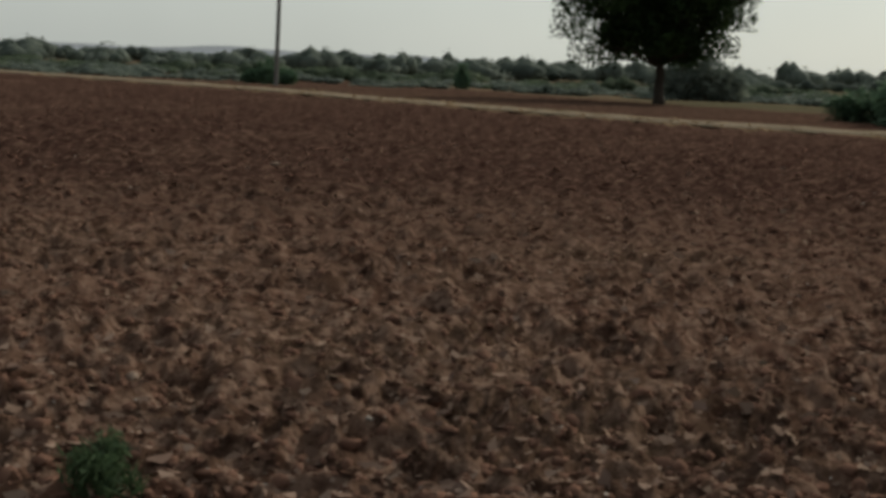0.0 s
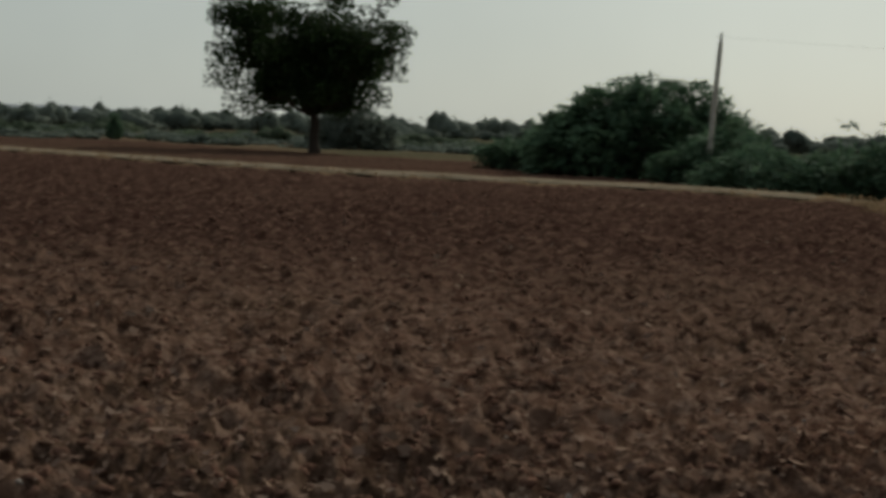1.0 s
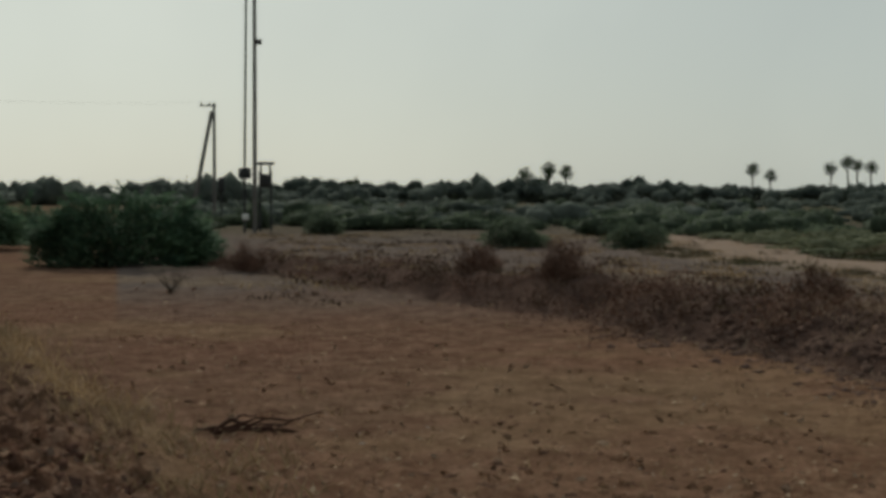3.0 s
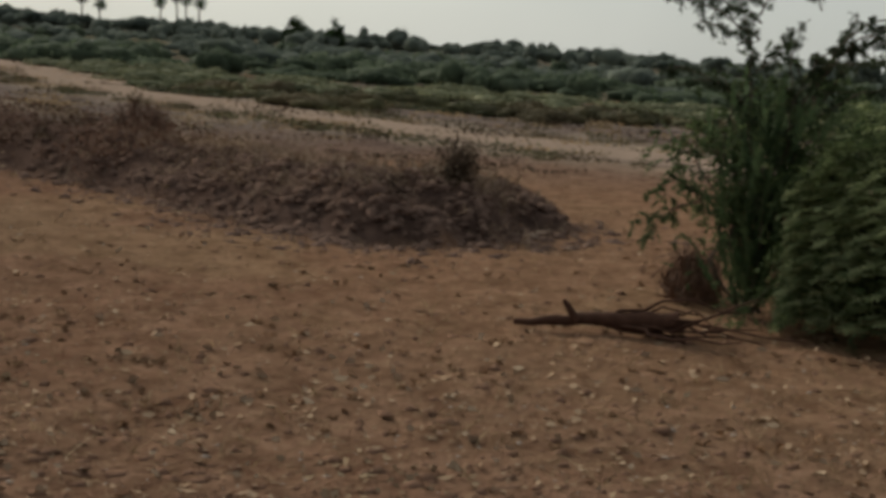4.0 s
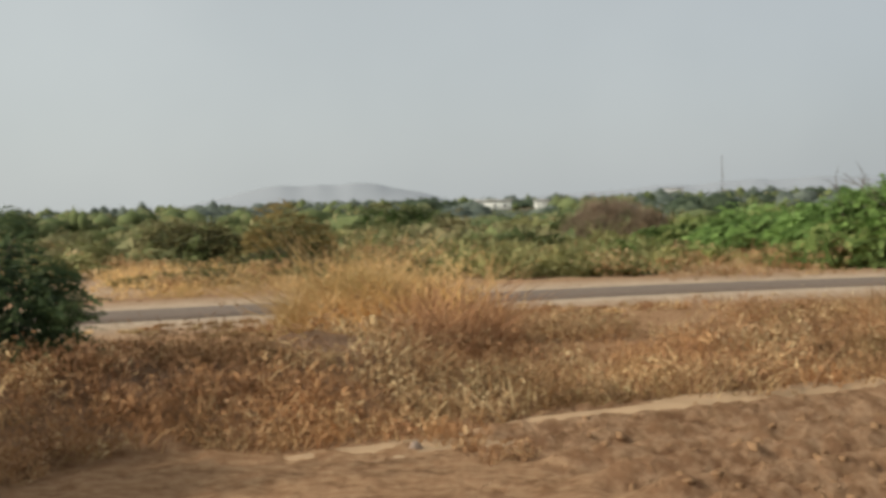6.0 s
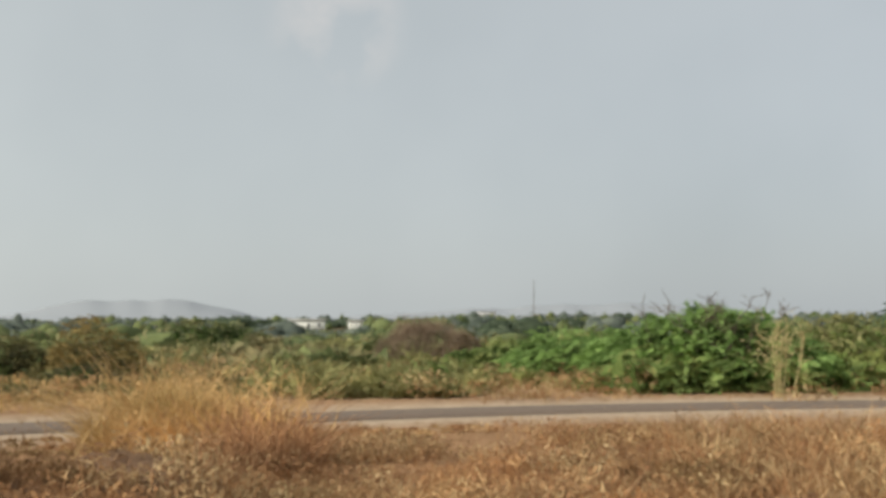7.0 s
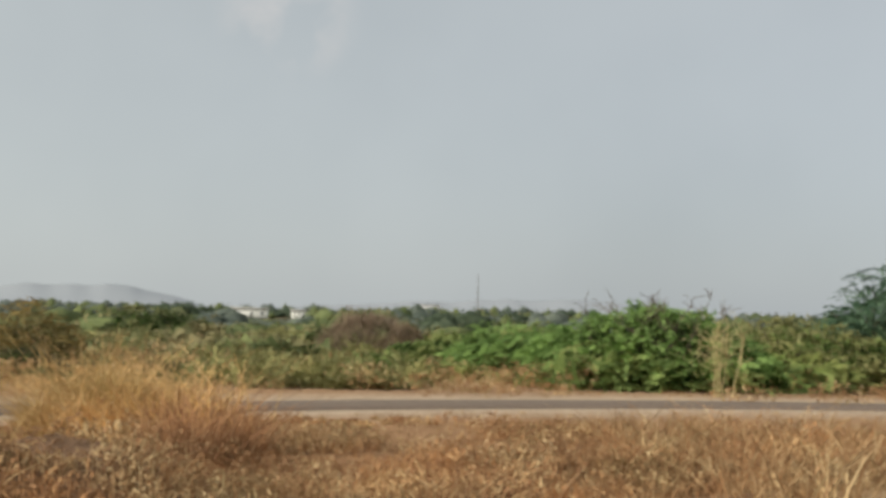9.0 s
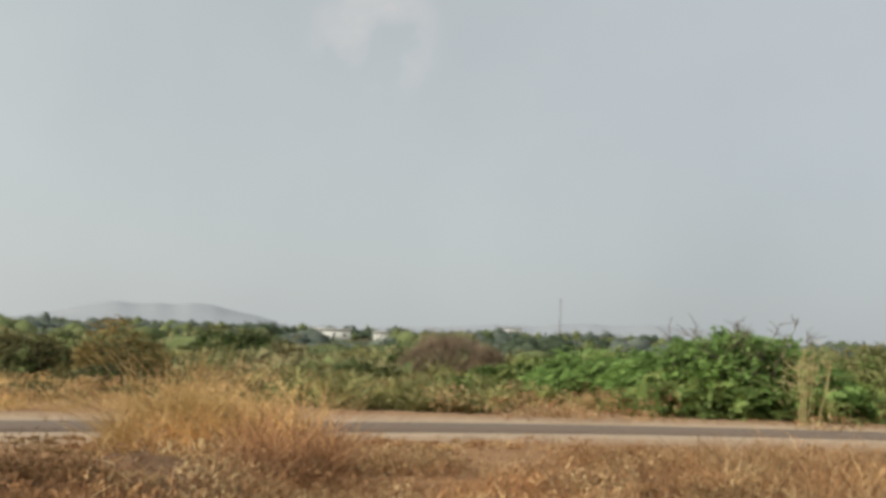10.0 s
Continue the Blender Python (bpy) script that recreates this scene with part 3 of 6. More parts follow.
def thing(name, place, label, category, group=""):
    e = new(name)
    e.empty_display_size = 0.2
    e.location = place
    return tagged(e, label, category, group)


def stem(rng, start, end, r0, r1, n=9, sag=0.0, wob=0.05):
    """A wandering stem from start to end; sag lifts its middle so that it arches."""
    t = np.linspace(0, 1, n)[:, None]
    start, end = np.asarray(start, float), np.asarray(end, float)
    p = start + (end - start) * t
    p[:, 2] += (4 * t * (1 - t))[:, 0] * sag
    w = np.cumsum(rng.normal(size=(n, 3)), axis=0) * wob * np.linalg.norm(end - start) / n
    p += w - w[0]
    return p, r0 + (r1 - r0) * t[:, 0] ** 0.8


def along(path, t):
    pts = path[0]
    f = np.clip(t, 0, 1) * (len(pts) - 1)
    i = np.minimum(f.astype(int), len(pts) - 2)
    w = (f - i)[:, None]
    return pts[i] * (1 - w) + pts[i + 1] * w, unit(pts[i + 1] - pts[i])


BALLS = {}
for level in (1, 2):
    ball = bmesh.new()
    bmesh.ops.create_icosphere(ball, subdivisions=level, radius=1.0)
    ball.verts.index_update()
    BALLS[level] = (np.array([q.co[:] for q in ball.verts]), np.array([[q.index for q in g.verts] for g in ball.faces]))
    ball.free()


def cores(rng, centres, radii, level=2):
    """Uneven dense hearts of foliage, one for each centre."""
    bv, bf = BALLS[level]
    n, k = len(centres), len(bv)
    v = centres[:, None] + bv[None] * radii[:, None] * (1 + rng.normal(size=(n, k, 1)) * 0.13)
    return v.reshape(-1, 3), (bf[None] + (np.arange(n) * k)[:, None, None]).reshape(-1, 3)


def mounds(name, spots, label, mat, seed, lobes=5, per=60, leaf=0.1, category="scrub", level=1, stalk=0.5, squash=0.55):
    """Many rounded shrubs as one stuff object: lobes of dense foliage with small leaves standing off them. spots: x, y, radius, height."""
    rng = np.random.default_rng(seed)
    spots = np.asarray(spots)
    n = len(spots)
    z0 = ground_height(spots[:, 0], spots[:, 1])
    a, q = rng.uniform(0, 6.283, (n, lobes)), np.sqrt(rng.uniform(0, 1, (n, lobes))) * 0.75
    r, h = spots[:, 2][:, None], spots[:, 3][:, None]
    top = h * (1 - 0.5 * q * q) * rng.uniform(0.65, 1.0, (n, lobes))
    rad = np.stack([r * rng.uniform(0.3, 0.55, (n, lobes)), r * rng.uniform(0.3, 0.55, (n, lobes)), top * squash], -1)
    cen = np.stack([spots[:, 0][:, None] + r * q * np.cos(a), spots[:, 1][:, None] + r * q * np.sin(a), z0[:, None] + top * (1 - squash)], -1)
    cen, rad = cen.reshape(-1, 3), rad.reshape(-1, 3)
    d = unit(rng.normal(size=(len(cen), per, 3)) + [0, 0, 0.25])
    p = cen[:, None] + d * rad[:, None] * rng.uniform(0.85, 1.12 + stalk * 0.25, (len(cen), per, 1))
    size = np.clip(np.repeat(rad[:, 0], per) * 0.2, leaf * 0.6, leaf * 1.4)
    if stalk < 1:
        lv = leaves(rng, p.reshape(-1, 3), size * 1.3, size * 0.75, 0.6, None, True, d.reshape(-1, 3) + [0, 0, 0.2])
    else:
        lv = leaves(rng, p.reshape(-1, 3), size * 2.0, size * 0.6, 1.0, d.reshape(-1, 3) * 0.7 + rng.normal(size=(len(size), 3)) * 0.35 + [0, 0, 0.45], True)
    v, f = joined([cores(rng, cen, rad * (0.93 if stalk < 1 else 0.8), level), lv])
    me = build(name, v, f, [mat, LEAF_CORE_GREEN], True)
    if mat in (LEAF_FRESH, LEAF_GREEN_FAR, LEAF_OLIVE):
        inner = np.zeros(len(f), np.int32)
        inner[:len(cen) * len(BALLS[level][1])] = 1
        me.polygons.foreach_set("material_index", inner)
    return tagged(new(name, me), label, category, kind="stuff")


def bush(name, place, label, rx, ry, h, leaf_mat, seed, count, leaf=(0.12, 0.06), stems=14, sprigs=6, category="bush", group="", turn=0.0, flat_top=False, lobes=9, dense=True, sprig_len=1.0):
    """A thorn bush: many stems from one root arching out to lobes of small leaves, with sprigs that stick out."""
    rng = np.random.default_rng(seed)
    root = thing(name, place, label, category, group)
    root.rotation_euler = (0, 0, radians(turn))
    paths, cl, cn, hearts, forms = [], [], [], [], []
    th = rng.uniform(0, 2 * math.pi, lobes)
    rr = np.sqrt(rng.uniform(0.02, 1, lobes)) * 0.72
    for i in range(lobes):
        top = h * (1 - (0.25 if flat_top else 0.5) * rr[i] ** 2) * rng.uniform(0.62, 1.0)
        lx, ly = rx * rr[i] * math.cos(th[i]), ry * rr[i] * math.sin(th[i])
        lobe_r = np.array([rx * rng.uniform(0.28, 0.45), ry * rng.uniform(0.28, 0.45), top * rng.uniform(0.44, 0.52)])
        cen = np.array([lx, ly, top - lobe_r[2]])
        hearts.append((cen - [0, 0, 0.05 * top], lobe_r * [0.8, 0.8, 0.86]))
        forms.append((cen, lobe_r))
        for _ in range(max(1, stems // lobes)):
            e = cen + unit(rng.normal(size=3)) * lobe_r * 0.7
            e[2] = max(e[2], 0.2)
            paths.append(stem(rng, rng.normal(size=3) * [rx * 0.08, ry * 0.08, 0], e, 0.02 * h, 0.004 * h, 8, 0.12 * h, 0.25))
    # leaves stand on the outside of the joined lobes only
    for i, (cen, lobe_r) in enumerate(forms):
        d = unit(rng.normal(size=(int(3 * count / lobes), 3)))
        p = cen + d * lobe_r * rng.uniform(0.8, 1.0, (len(d), 1)) * (1 + 0.28 * rng.uniform(0, 1, (len(d), 1)) ** 2)
        free = p[:, 2] > 0.03
        for j, (c2, r2) in enumerate(forms):
            if j != i:
                free &= np.sum(((p - c2) / r2) ** 2, -1) > 0.72
        cl.append(p[free])
        cn.append((d / lobe_r * lobe_r.mean() + [0, 0, 0.2])[free])
    cl, cn = np.concatenate(cl), np.concatenate(cn)
    some = rng.permutation(len(cl))[:count]
    cl, cn = [cl[some]], [cn[some]]
    m = int(count * 0.15)
    a, q = rng.uniform(0, 2 * math.pi, m), np.sqrt(rng.uniform(0.2, 0.9, m)) * 0.8
    cl.append(np.column_stack([rx * q * np.cos(a), ry * q * np.sin(a), h * rng.uniform(0.0, 0.4, m)]))
    cn.append(np.column_stack([np.cos(a), np.sin(a), np.full(m, 0.2)]))
    for _ in range(sprigs):
        a, q = rng.uniform(0, 2 * math.pi), rng.uniform(0.1, 0.8)
        s = np.array([rx * q * math.cos(a), ry * q * math.sin(a), h * (0.8 - 0.35 * q * q)])
        e = s + np.array([rng.normal() * 0.25 * h, rng.normal() * 0.25 * h, h * rng.uniform(0.22, 0.5)]) * sprig_len
        pth = stem(rng, s, e, 0.006 * h, 0.002 * h, 7, 0.03 * h, 0.2)
        paths.append(pth)
        pos, _ = along(pth, rng.uniform(0.1, 1, 60))
        cl.append(pos + rng.normal(size=pos.shape) * leaf[0] * 0.55)
        cn.append(rng.normal(size=pos.shape))
    cl = np.concatenate(cl)
    for pth in paths:
        part("branch", tubes([pth], 4), BARK, root)
    lv = leaves(rng, cl, leaf[0] * 1.3, leaf[1] * 0.95, 1.0, unit(np.concatenate(cn)) * 0.7 + rng.normal(size=(len(cl), 3)) * 0.35 + [0, 0, 0.5], True)
    if dense:
        # the hearts take a darker leaf colour in place of real shade
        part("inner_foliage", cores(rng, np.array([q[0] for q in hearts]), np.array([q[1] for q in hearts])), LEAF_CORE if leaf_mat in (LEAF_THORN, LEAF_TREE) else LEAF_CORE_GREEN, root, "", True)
    part("foliage", lv, leaf_mat, root, "", True)
    return root


def scrub(name, spots, label, mat, seed, per=40, leaf=0.3, category="scrub", slim=0.6):
    """Many low shrubs far off as one stuff object. spots: x, y, radius, height."""
    rng = np.random.default_rng(seed)
    spots = np.asarray(spots)
    n = len(spots)
    z0 = ground_height(spots[:, 0], spots[:, 1])
    sub = 4
    off = rng.normal(size=(n, sub, 2)) * 0.42
    hh = rng.uniform(0.55, 1.0, (n, sub))
    k = per // sub
    d = unit(rng.normal(size=(n, sub, k, 3))) * rng.uniform(0.5, 1, (n, sub, k, 1)) ** 0.5
    r, h = spots[:, 2][:, None, None], spots[:, 3][:, None, None]
    c = np.empty((n, sub, k, 3))
    c[..., 0] = spots[:, 0][:, None, None] + off[..., 0][..., None] * r + d[..., 0] * r * 0.6
    c[..., 1] = spots[:, 1][:, None, None] + off[..., 1][..., None] * r + d[..., 1] * r * 0.6
    c[..., 2] = z0[:, None, None] + h * hh[..., None] * (0.5 + 0.5 * d[..., 2])
    size = np.broadcast_to(np.clip(r * 0.14, leaf * 0.6, leaf * 1.3), c.shape[:3]).ravel()
    v, f = leaves(rng, c.reshape(-1, 3), size * 1.1, size * slim * 1.25, 0.6 if slim > 0.4 else 1.2, None, True, (d.reshape(-1, 3) + [0, 0, 0.25]) if slim > 0.4 else None)
    return tagged(new(name, build(name, v, f, [mat])), label, category, kind="stuff")


def feathers(rng, start, way, length, leaflet, m=9, droop=0.3):
    """Feathery sprays: each one a drooping rib with leaflets down both sides that share its points."""
    n = len(start)
    t = np.linspace(0, 1, m + 1)
    ln = (np.broadcast_to(np.asarray(length, float), (n,)) * rng.uniform(0.6, 1.35, n))[:, None]
    rib = start[:, None] + unit(way)[:, None] * (ln * t)[..., None]
    rib[..., 2] -= ln * droop * t ** 2
    d = unit(np.gradient(rib, axis=1))[:, :-1]
    up = unit(rng.normal(size=(n, 3)) * 0.5 + [0, 0, 1])
    side = unit(np.cross(d, np.broadcast_to(up[:, None], d.shape)))
    w = (leaflet * np.sin(math.pi * (0.15 + 0.8 * t[:-1])) * rng.uniform(0.5, 1.3, (n, m)))[..., None]
    mid = (rib[:, :-1] + rib[:, 1:]) / 2
    tips = [mid + q * side * w + d * w * 0.55 + rng.normal(size=mid.shape) * w * 0.25 for q in (1, -1)]
    v = np.concatenate([rib, *tips], 1)
    k = np.arange(m)
    one = np.concatenate([np.column_stack([k, k + 1, m + 1 + k]), np.column_stack([k + 1, k, 2 * m + 1 + k])])
    f = one[None] + (np.arange(n) * (3 * m + 1))[:, None, None]
    return v.reshape(-1, 3), f.reshape(-1, 3)


def spray_skin(rng, n, rx, ry, h, seed, ragged, lift):
    """Places and directions of sprays over an uneven dome, and its height over a place."""
    def top(a, r):
        lump = 1 + ragged * 2 * (fbm(np.cos(a) * r * 1.9 + seed, np.sin(a) * r * 1.9 - seed, 3, 3) - 0.55)
        return h * (1 - 0.55 * r ** 2.4) * lump
    a, r = rng.uniform(0, 2 * math.pi, n), np.sqrt(rng.uniform(0, 1, n))
    rim = 1 + ragged * 1.3 * (fbm(np.cos(a) * 1.7 + seed, np.sin(a) * 1.7, 3, 5) - 0.5)
    low = rng.uniform(0, 1, n) < 0.55
    r = np.where(low, 1 - 0.25 * rng.uniform(0, 1, n) ** 2, r)
    z = top(a, r) * np.where(low, rng.uniform(0.03, 1, n) ** 0.8, 1 - 0.25 * rng.uniform(0, 1, n) ** 2)
    p = np.column_stack([rx * rim * r * np.cos(a), ry * rim * r * np.sin(a), z])
    way = np.column_stack([np.cos(a) * (0.2 + r), np.sin(a) * (0.2 + r), np.full(n, lift)]) + rng.normal(size=(n, 3)) * [0.6, 0.6, 0.3]
    return p, unit(way), top


def spray_bush(name, place, label, rx, ry, h, mat, seed, sprays, length, leaflet, category="bush", group="", turn=0.0, droop=0.3, lift=0.35, ragged=0.45, stems=12, whips=0, whip=0.5, inner=1.0, dark=None, m=9):
    """A thorn bush of overlapping feathery sprays over an inside coloured darker for shade, with leafy whips that stand
    out of the top.
    """
    rng = np.random.default_rng(seed)
    root = thing(name, place, label, category, group)
    root.rotation_euler = (0, 0, radians(turn))
    p, way, top = spray_skin(rng, sprays, rx, ry, h, seed, ragged, lift)
    parts = [feathers(rng, p - way * length * 0.45, way, length, leaflet, m, droop)]
    for _ in range(stems):
        a, r = rng.uniform(0, 2 * math.pi), rng.uniform(0.2, 0.9)
        e = (rx * r * math.cos(a), ry * r * math.sin(a), 0.85 * float(top(np.array([a]), np.array([r]))[0]))
        part("branch", tubes([stem(rng, rng.normal(size=3) * [rx * 0.12, ry * 0.12, 0], e, 0.018 * h, 0.005 * h, 8, 0.1 * h, 0.25)], 4), BARK, root)
    for _ in range(whips):
        a, r = rng.uniform(0, 2 * math.pi), rng.uniform(0.0, 0.75)
        b = np.array([rx * r * math.cos(a), ry * r * math.sin(a), 0.8 * float(top(np.array([a]), np.array([r]))[0])])
        e = b + np.array([rng.normal() * 0.7, rng.normal() * 0.7, rng.uniform(0.7, 1.3)]) * whip
        pth = stem(rng, b, e, 0.008 * h, 0.003 * h, 8, 0.12 * whip, 0.25)
        part("whip", tubes([pth], 4), BARK, root)
        q, d = along(pth, rng.uniform(0.2, 1, 12))
        parts.append(feathers(rng, q, d + rng.normal(size=q.shape) * 0.8, length * 0.55, leaflet, m, droop))
    part("foliage", joined(parts), mat, root)
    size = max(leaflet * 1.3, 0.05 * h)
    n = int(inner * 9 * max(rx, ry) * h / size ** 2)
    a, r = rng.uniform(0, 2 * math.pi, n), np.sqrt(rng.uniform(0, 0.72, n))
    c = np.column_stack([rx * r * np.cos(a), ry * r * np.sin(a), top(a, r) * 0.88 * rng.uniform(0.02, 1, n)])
    # inner leaves are mostly a darker colour, painting the shade within
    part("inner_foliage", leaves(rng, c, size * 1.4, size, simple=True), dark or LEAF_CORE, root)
    return root


def spray_scrub(name, spots, label, mat, seed, per=60, length=0.5, leaflet=0.09, category="scrub", droop=0.25, lift=0.35):
    """Many feathery shrubs as one stuff object. spots: x, y, radius, height."""
    rng = np.random.default_rng(seed)
    parts = []
    for x, y, r, h in np.asarray(spots):
        p, way, _ = spray_skin(rng, per, r, r, h, rng.uniform(0, 50), 0.5, lift)
        p += [x, y, height_at(x, y)]
        k = min(length, 0.8 * r)
        parts.append(feathers(rng, p - way * k * 0.45, way, k, leaflet, 6, droop))
        n = per // 2
        a, q = rng.uniform(0, 2 * math.pi, n), np.sqrt(rng.uniform(0, 0.7, n))
        c = np.column_stack([x + r * q * np.cos(a), y + r * q * np.sin(a), p[:, 2].min() + h * 0.8 * (1 - 0.5 * q ** 2) * rng.uniform(0, 1, n)])
        parts.append(leaves(rng, c, 0.3 * r, 0.22 * r, simple=True))
    v, f = joined(parts)
    return tagged(new(name, build(name, v, f, [mat])), label, category, kind="stuff")


# ---- the lone tree ----
def broad_tree(place, h, crown_r, label, seed):
    rng = np.random.default_rng(seed)
    root = thing("tree", place, label, "tree")
    fork = np.array([0.1, 0.0, h * 0.25])
    trunk = [stem(rng, (0.25, 0, -0.1), fork, 0.32, 0.24, 9, 0.0, 0.12)]
    trunk[0][1][:2] *= 1.25
    limbs, twigs, clusters = [], [], []
    for i in range(26):
        a = i * 2.4 + rng.uniform(-0.3, 0.3)
        up = -0.92 + 1.85 * (i + 0.5) / 26 + rng.uniform(-0.05, 0.05)
        ring = math.sqrt(max(0.0, 1 - up * up)) * rng.uniform(0.78, 1.0)
        e = np.array([math.cos(a) * ring * crown_r * 0.84, math.sin(a) * ring * crown_r * 0.84, h * (0.6 + 0.34 * up)])
        limb = stem(rng, fork + [0, 0, rng.uniform(-0.3, 0.4)], e, 0.17, 0.04, 9, 0.25, 0.35)
        limbs.append(limb)
        for t in rng.uniform(0.35, 1.0, 8):
            s, _ = along(limb, np.array([t]))
            q = s[0] + unit(rng.normal(size=3) + unit(e - fork) * 0.8) * rng.uniform(0.7, 1.7)
            twigs.append(stem(rng, s[0], q, 0.045, 0.012, 6, 0.05, 0.3))
            clusters.append(q)
        clusters.append(e)
    clusters = np.array(clusters)
    pts = []
    for c in clusters:
        if c[2] < h * 0.24:
            continue
        r = rng.uniform(0.6, 1.2)
        m = int(230 * r * r)
        pts.append(c + np.clip(rng.normal(size=(m, 3)), -1.5, 1.5) * np.array([r, r, r * 0.85]) * rng.uniform(0.45, 0.6, 3))
    pts = np.concatenate(pts)
    part("trunk", tubes(trunk, 9), BARK_DARK, root, "short thick grey-brown trunk", True)
    for limb in limbs:
        part("limb", tubes([limb], 6), BARK_DARK, root)
    part("twig_work", tubes(twigs, 4), BARK, root, kind="stuff")
    part("crown", leaves(rng, pts, 0.26, 0.16), LEAF_TREE, root, "dense dark green rounded crown with gaps")
    return root


p = at(7.7, 90)
broad_tree((p.x, p.y, height_at(p.x, p.y)), 10.1, 6.3, "dark green broadleaf tree standing alone at the field edge", 4)


def planted(azimuth, distance):
    q = at(azimuth, distance)
    return (q.x, q.y, height_at(q.x, q.y))


# ---- bushes along the far side of the field ----
spray_bush("spreading_thorn_tree", planted(19.9, 64), "wide domed dark green thorn tree beyond the field", 5.0, 3.6, 4.3, LEAF_THORN, 11, 3000, 1.0, 0.2, "tree", "", 0, 0.12, 0.12, 0.5, 26, 10, 0.5)
spray_bush("thorn_bush", planted(23.2, 57), "dark green thorn bush with layered sprays at the field corner", 2.5, 1.7, 2.0, LEAF_THORN, 112, 1300, 0.6, 0.11, "bush", "field corner bushes", -20, 0.2, 0.25, 0.5, 14, 4)
spray_bush("thorn_bush", planted(16.2, 68), "low dark green shoulder of a thorn thicket", 2.6, 1.5, 1.9, LEAF_THORN, 111, 900, 0.6, 0.13, "bush", "field corner bushes", 10, 0.2, 0.25, 0.5, 12, 2)
spray_bush("thorn_bush", planted(24.6, 49), "low dark green thorn bush at the field corner", 2.4, 1.6, 1.35, LEAF_THORN, 12, 1100, 0.5, 0.09, "bush", "field corner bushes", 10, 0.2, 0.3, 0.5, 12, 2)
spray_bush("thorn_bush", planted(27.6, 49.5), "long low dark green thorn bush", 2.4, 1.5, 1.45, LEAF_THORN, 13, 1100, 0.5, 0.09, "bush", "field corner bushes", 40, 0.2, 0.3, 0.5, 12, 3)
spray_bush("thorn_bush", planted(30.2, 48), "dark green thorn bush with tall leafy branches on top", 2.8, 1.7, 1.75, LEAF_THORN, 14, 1400, 0.5, 0.09, "bush", "field corner bushes", -25, 0.2, 0.3, 0.45, 16, 26, 1.05)
spray_bush("thorn_bush", planted(33.0, 46), "dark green thorn bush with upright leafy sprigs", 2.2, 1.5, 1.6, LEAF_THORN, 15, 1200, 0.5, 0.09, "bush", "field corner bushes", 0, 0.2, 0.3, 0.45, 14, 12, 0.6)
spray_bush("thorn_bush", planted(34.8, 44.5), "dark green thorn bush with leafy branches on top", 1.6, 1.2, 1.75, LEAF_THORN, 16, 900, 0.45, 0.085, "bush", "field corner bushes", 15, 0.2, 0.35, 0.45, 12, 16, 0.85)
spray_bush("thorn_bush", planted(36.9, 50), "low dark green thorn bush behind broader bushes", 1.7, 1.2, 1.0, LEAF_THORN, 116, 700, 0.45, 0.08, "bush", "field corner bushes", 15, 0.2, 0.35, 0.5, 10, 3)
spray_bush("thorn_bush", planted(40.1, 33.6), "broad dense soft dark green bush on the bare dirt", 2.0, 1.15, 1.62, LEAF_THORN, 17, 2600, 0.4, 0.055, "bush", "field corner bushes", -40, 0.15, 0.6, 0.5, 14, 8, 0.35)
spray_bush("thorn_bush", planted(42.6, 34.5), "low thin dark green bush at the edge of a broad bush", 0.8, 0.7, 0.9, LEAF_THORN, 117, 500, 0.35, 0.05, "bush", "field corner bushes", 40, 0.15, 0.6, 0.45, 10, 3, 0.3)
bush("shrub", planted(0.45, 120), "single dark dry shrub on the ploughed strip", 0.6, 0.6, 1.9, LEAF_THORN, 19, 1200, (0.22, 0.1), 8, 3)
bush("shrub", planted(-6.9, 104), "low dark shrub at the foot of a pole", 1.9, 1.2, 1.3, LEAF_THORN, 20, 2500, (0.22, 0.1), 8, 3)
spray_bush("small_tree", planted(9.3, 112), "pale grey-green small tree behind the lone tree", 3.4, 2.4, 3.7, LEAF_GREY_HAZE, 21, 900, 0.9, 0.22, "tree", dark=LEAF_GREY_HAZE)


# ---- poles ----
def lathe_tube(points, radii, sides=10):
    v, f = tubes([(np.array(points, float), np.array(radii, float))], sides)
    return v, f


def box(cx, cy, cz, sx, sy, sz):
    bm = bmesh.new()
    bmesh.ops.create_cube(bm, size=1.0, matrix=Matrix.LocRotScale((cx, cy, cz), None, (sx, sy, sz)))
    bmesh.ops.bevel(bm, geom=bm.edges[:], offset=min(sx, sy, sz) * 0.12, segments=1, affect="EDGES")
    bmesh.ops.triangulate(bm, faces=bm.faces[:])
    bm.verts.ensure_lookup_table()
    v = np.array([q.co[:] for q in bm.verts])
    f = np.array([[q.index for q in g.verts] for g in bm.faces])
    bm.free()
    return v, f


def pole(azimuth, distance, h, lean, label, r=0.13, mat=None):
    root = thing("utility_pole", planted(azimuth, distance), label, "pole")
    side = at(azimuth + 90, 1)
    top = np.array([side.x * lean, side.y * lean, h])
    part("post", lathe_tube([(0, 0, -0.3), top * 0.5, top * 0.93, top], [r, r * 0.85, r * 0.72, r * 0.7]), mat or CONCRETE, root, smooth=True)
    return root, side, top


root, side, top = pole(-6.54, 100, 9.5, 0.1, "slim dark concrete power pole beyond the field", 0.16)
root, side, top = pole(22.65, 56, 5.1, 0.25, "short leaning bleached concrete post behind thorn bushes", 0.12, BLEACHED)
part("pin", lathe_tube([top - [0, 0, 0.05], top + [side.x * 0.02, side.y * 0.02, 0.36]], [0.05, 0.04], 6), IRON, root)

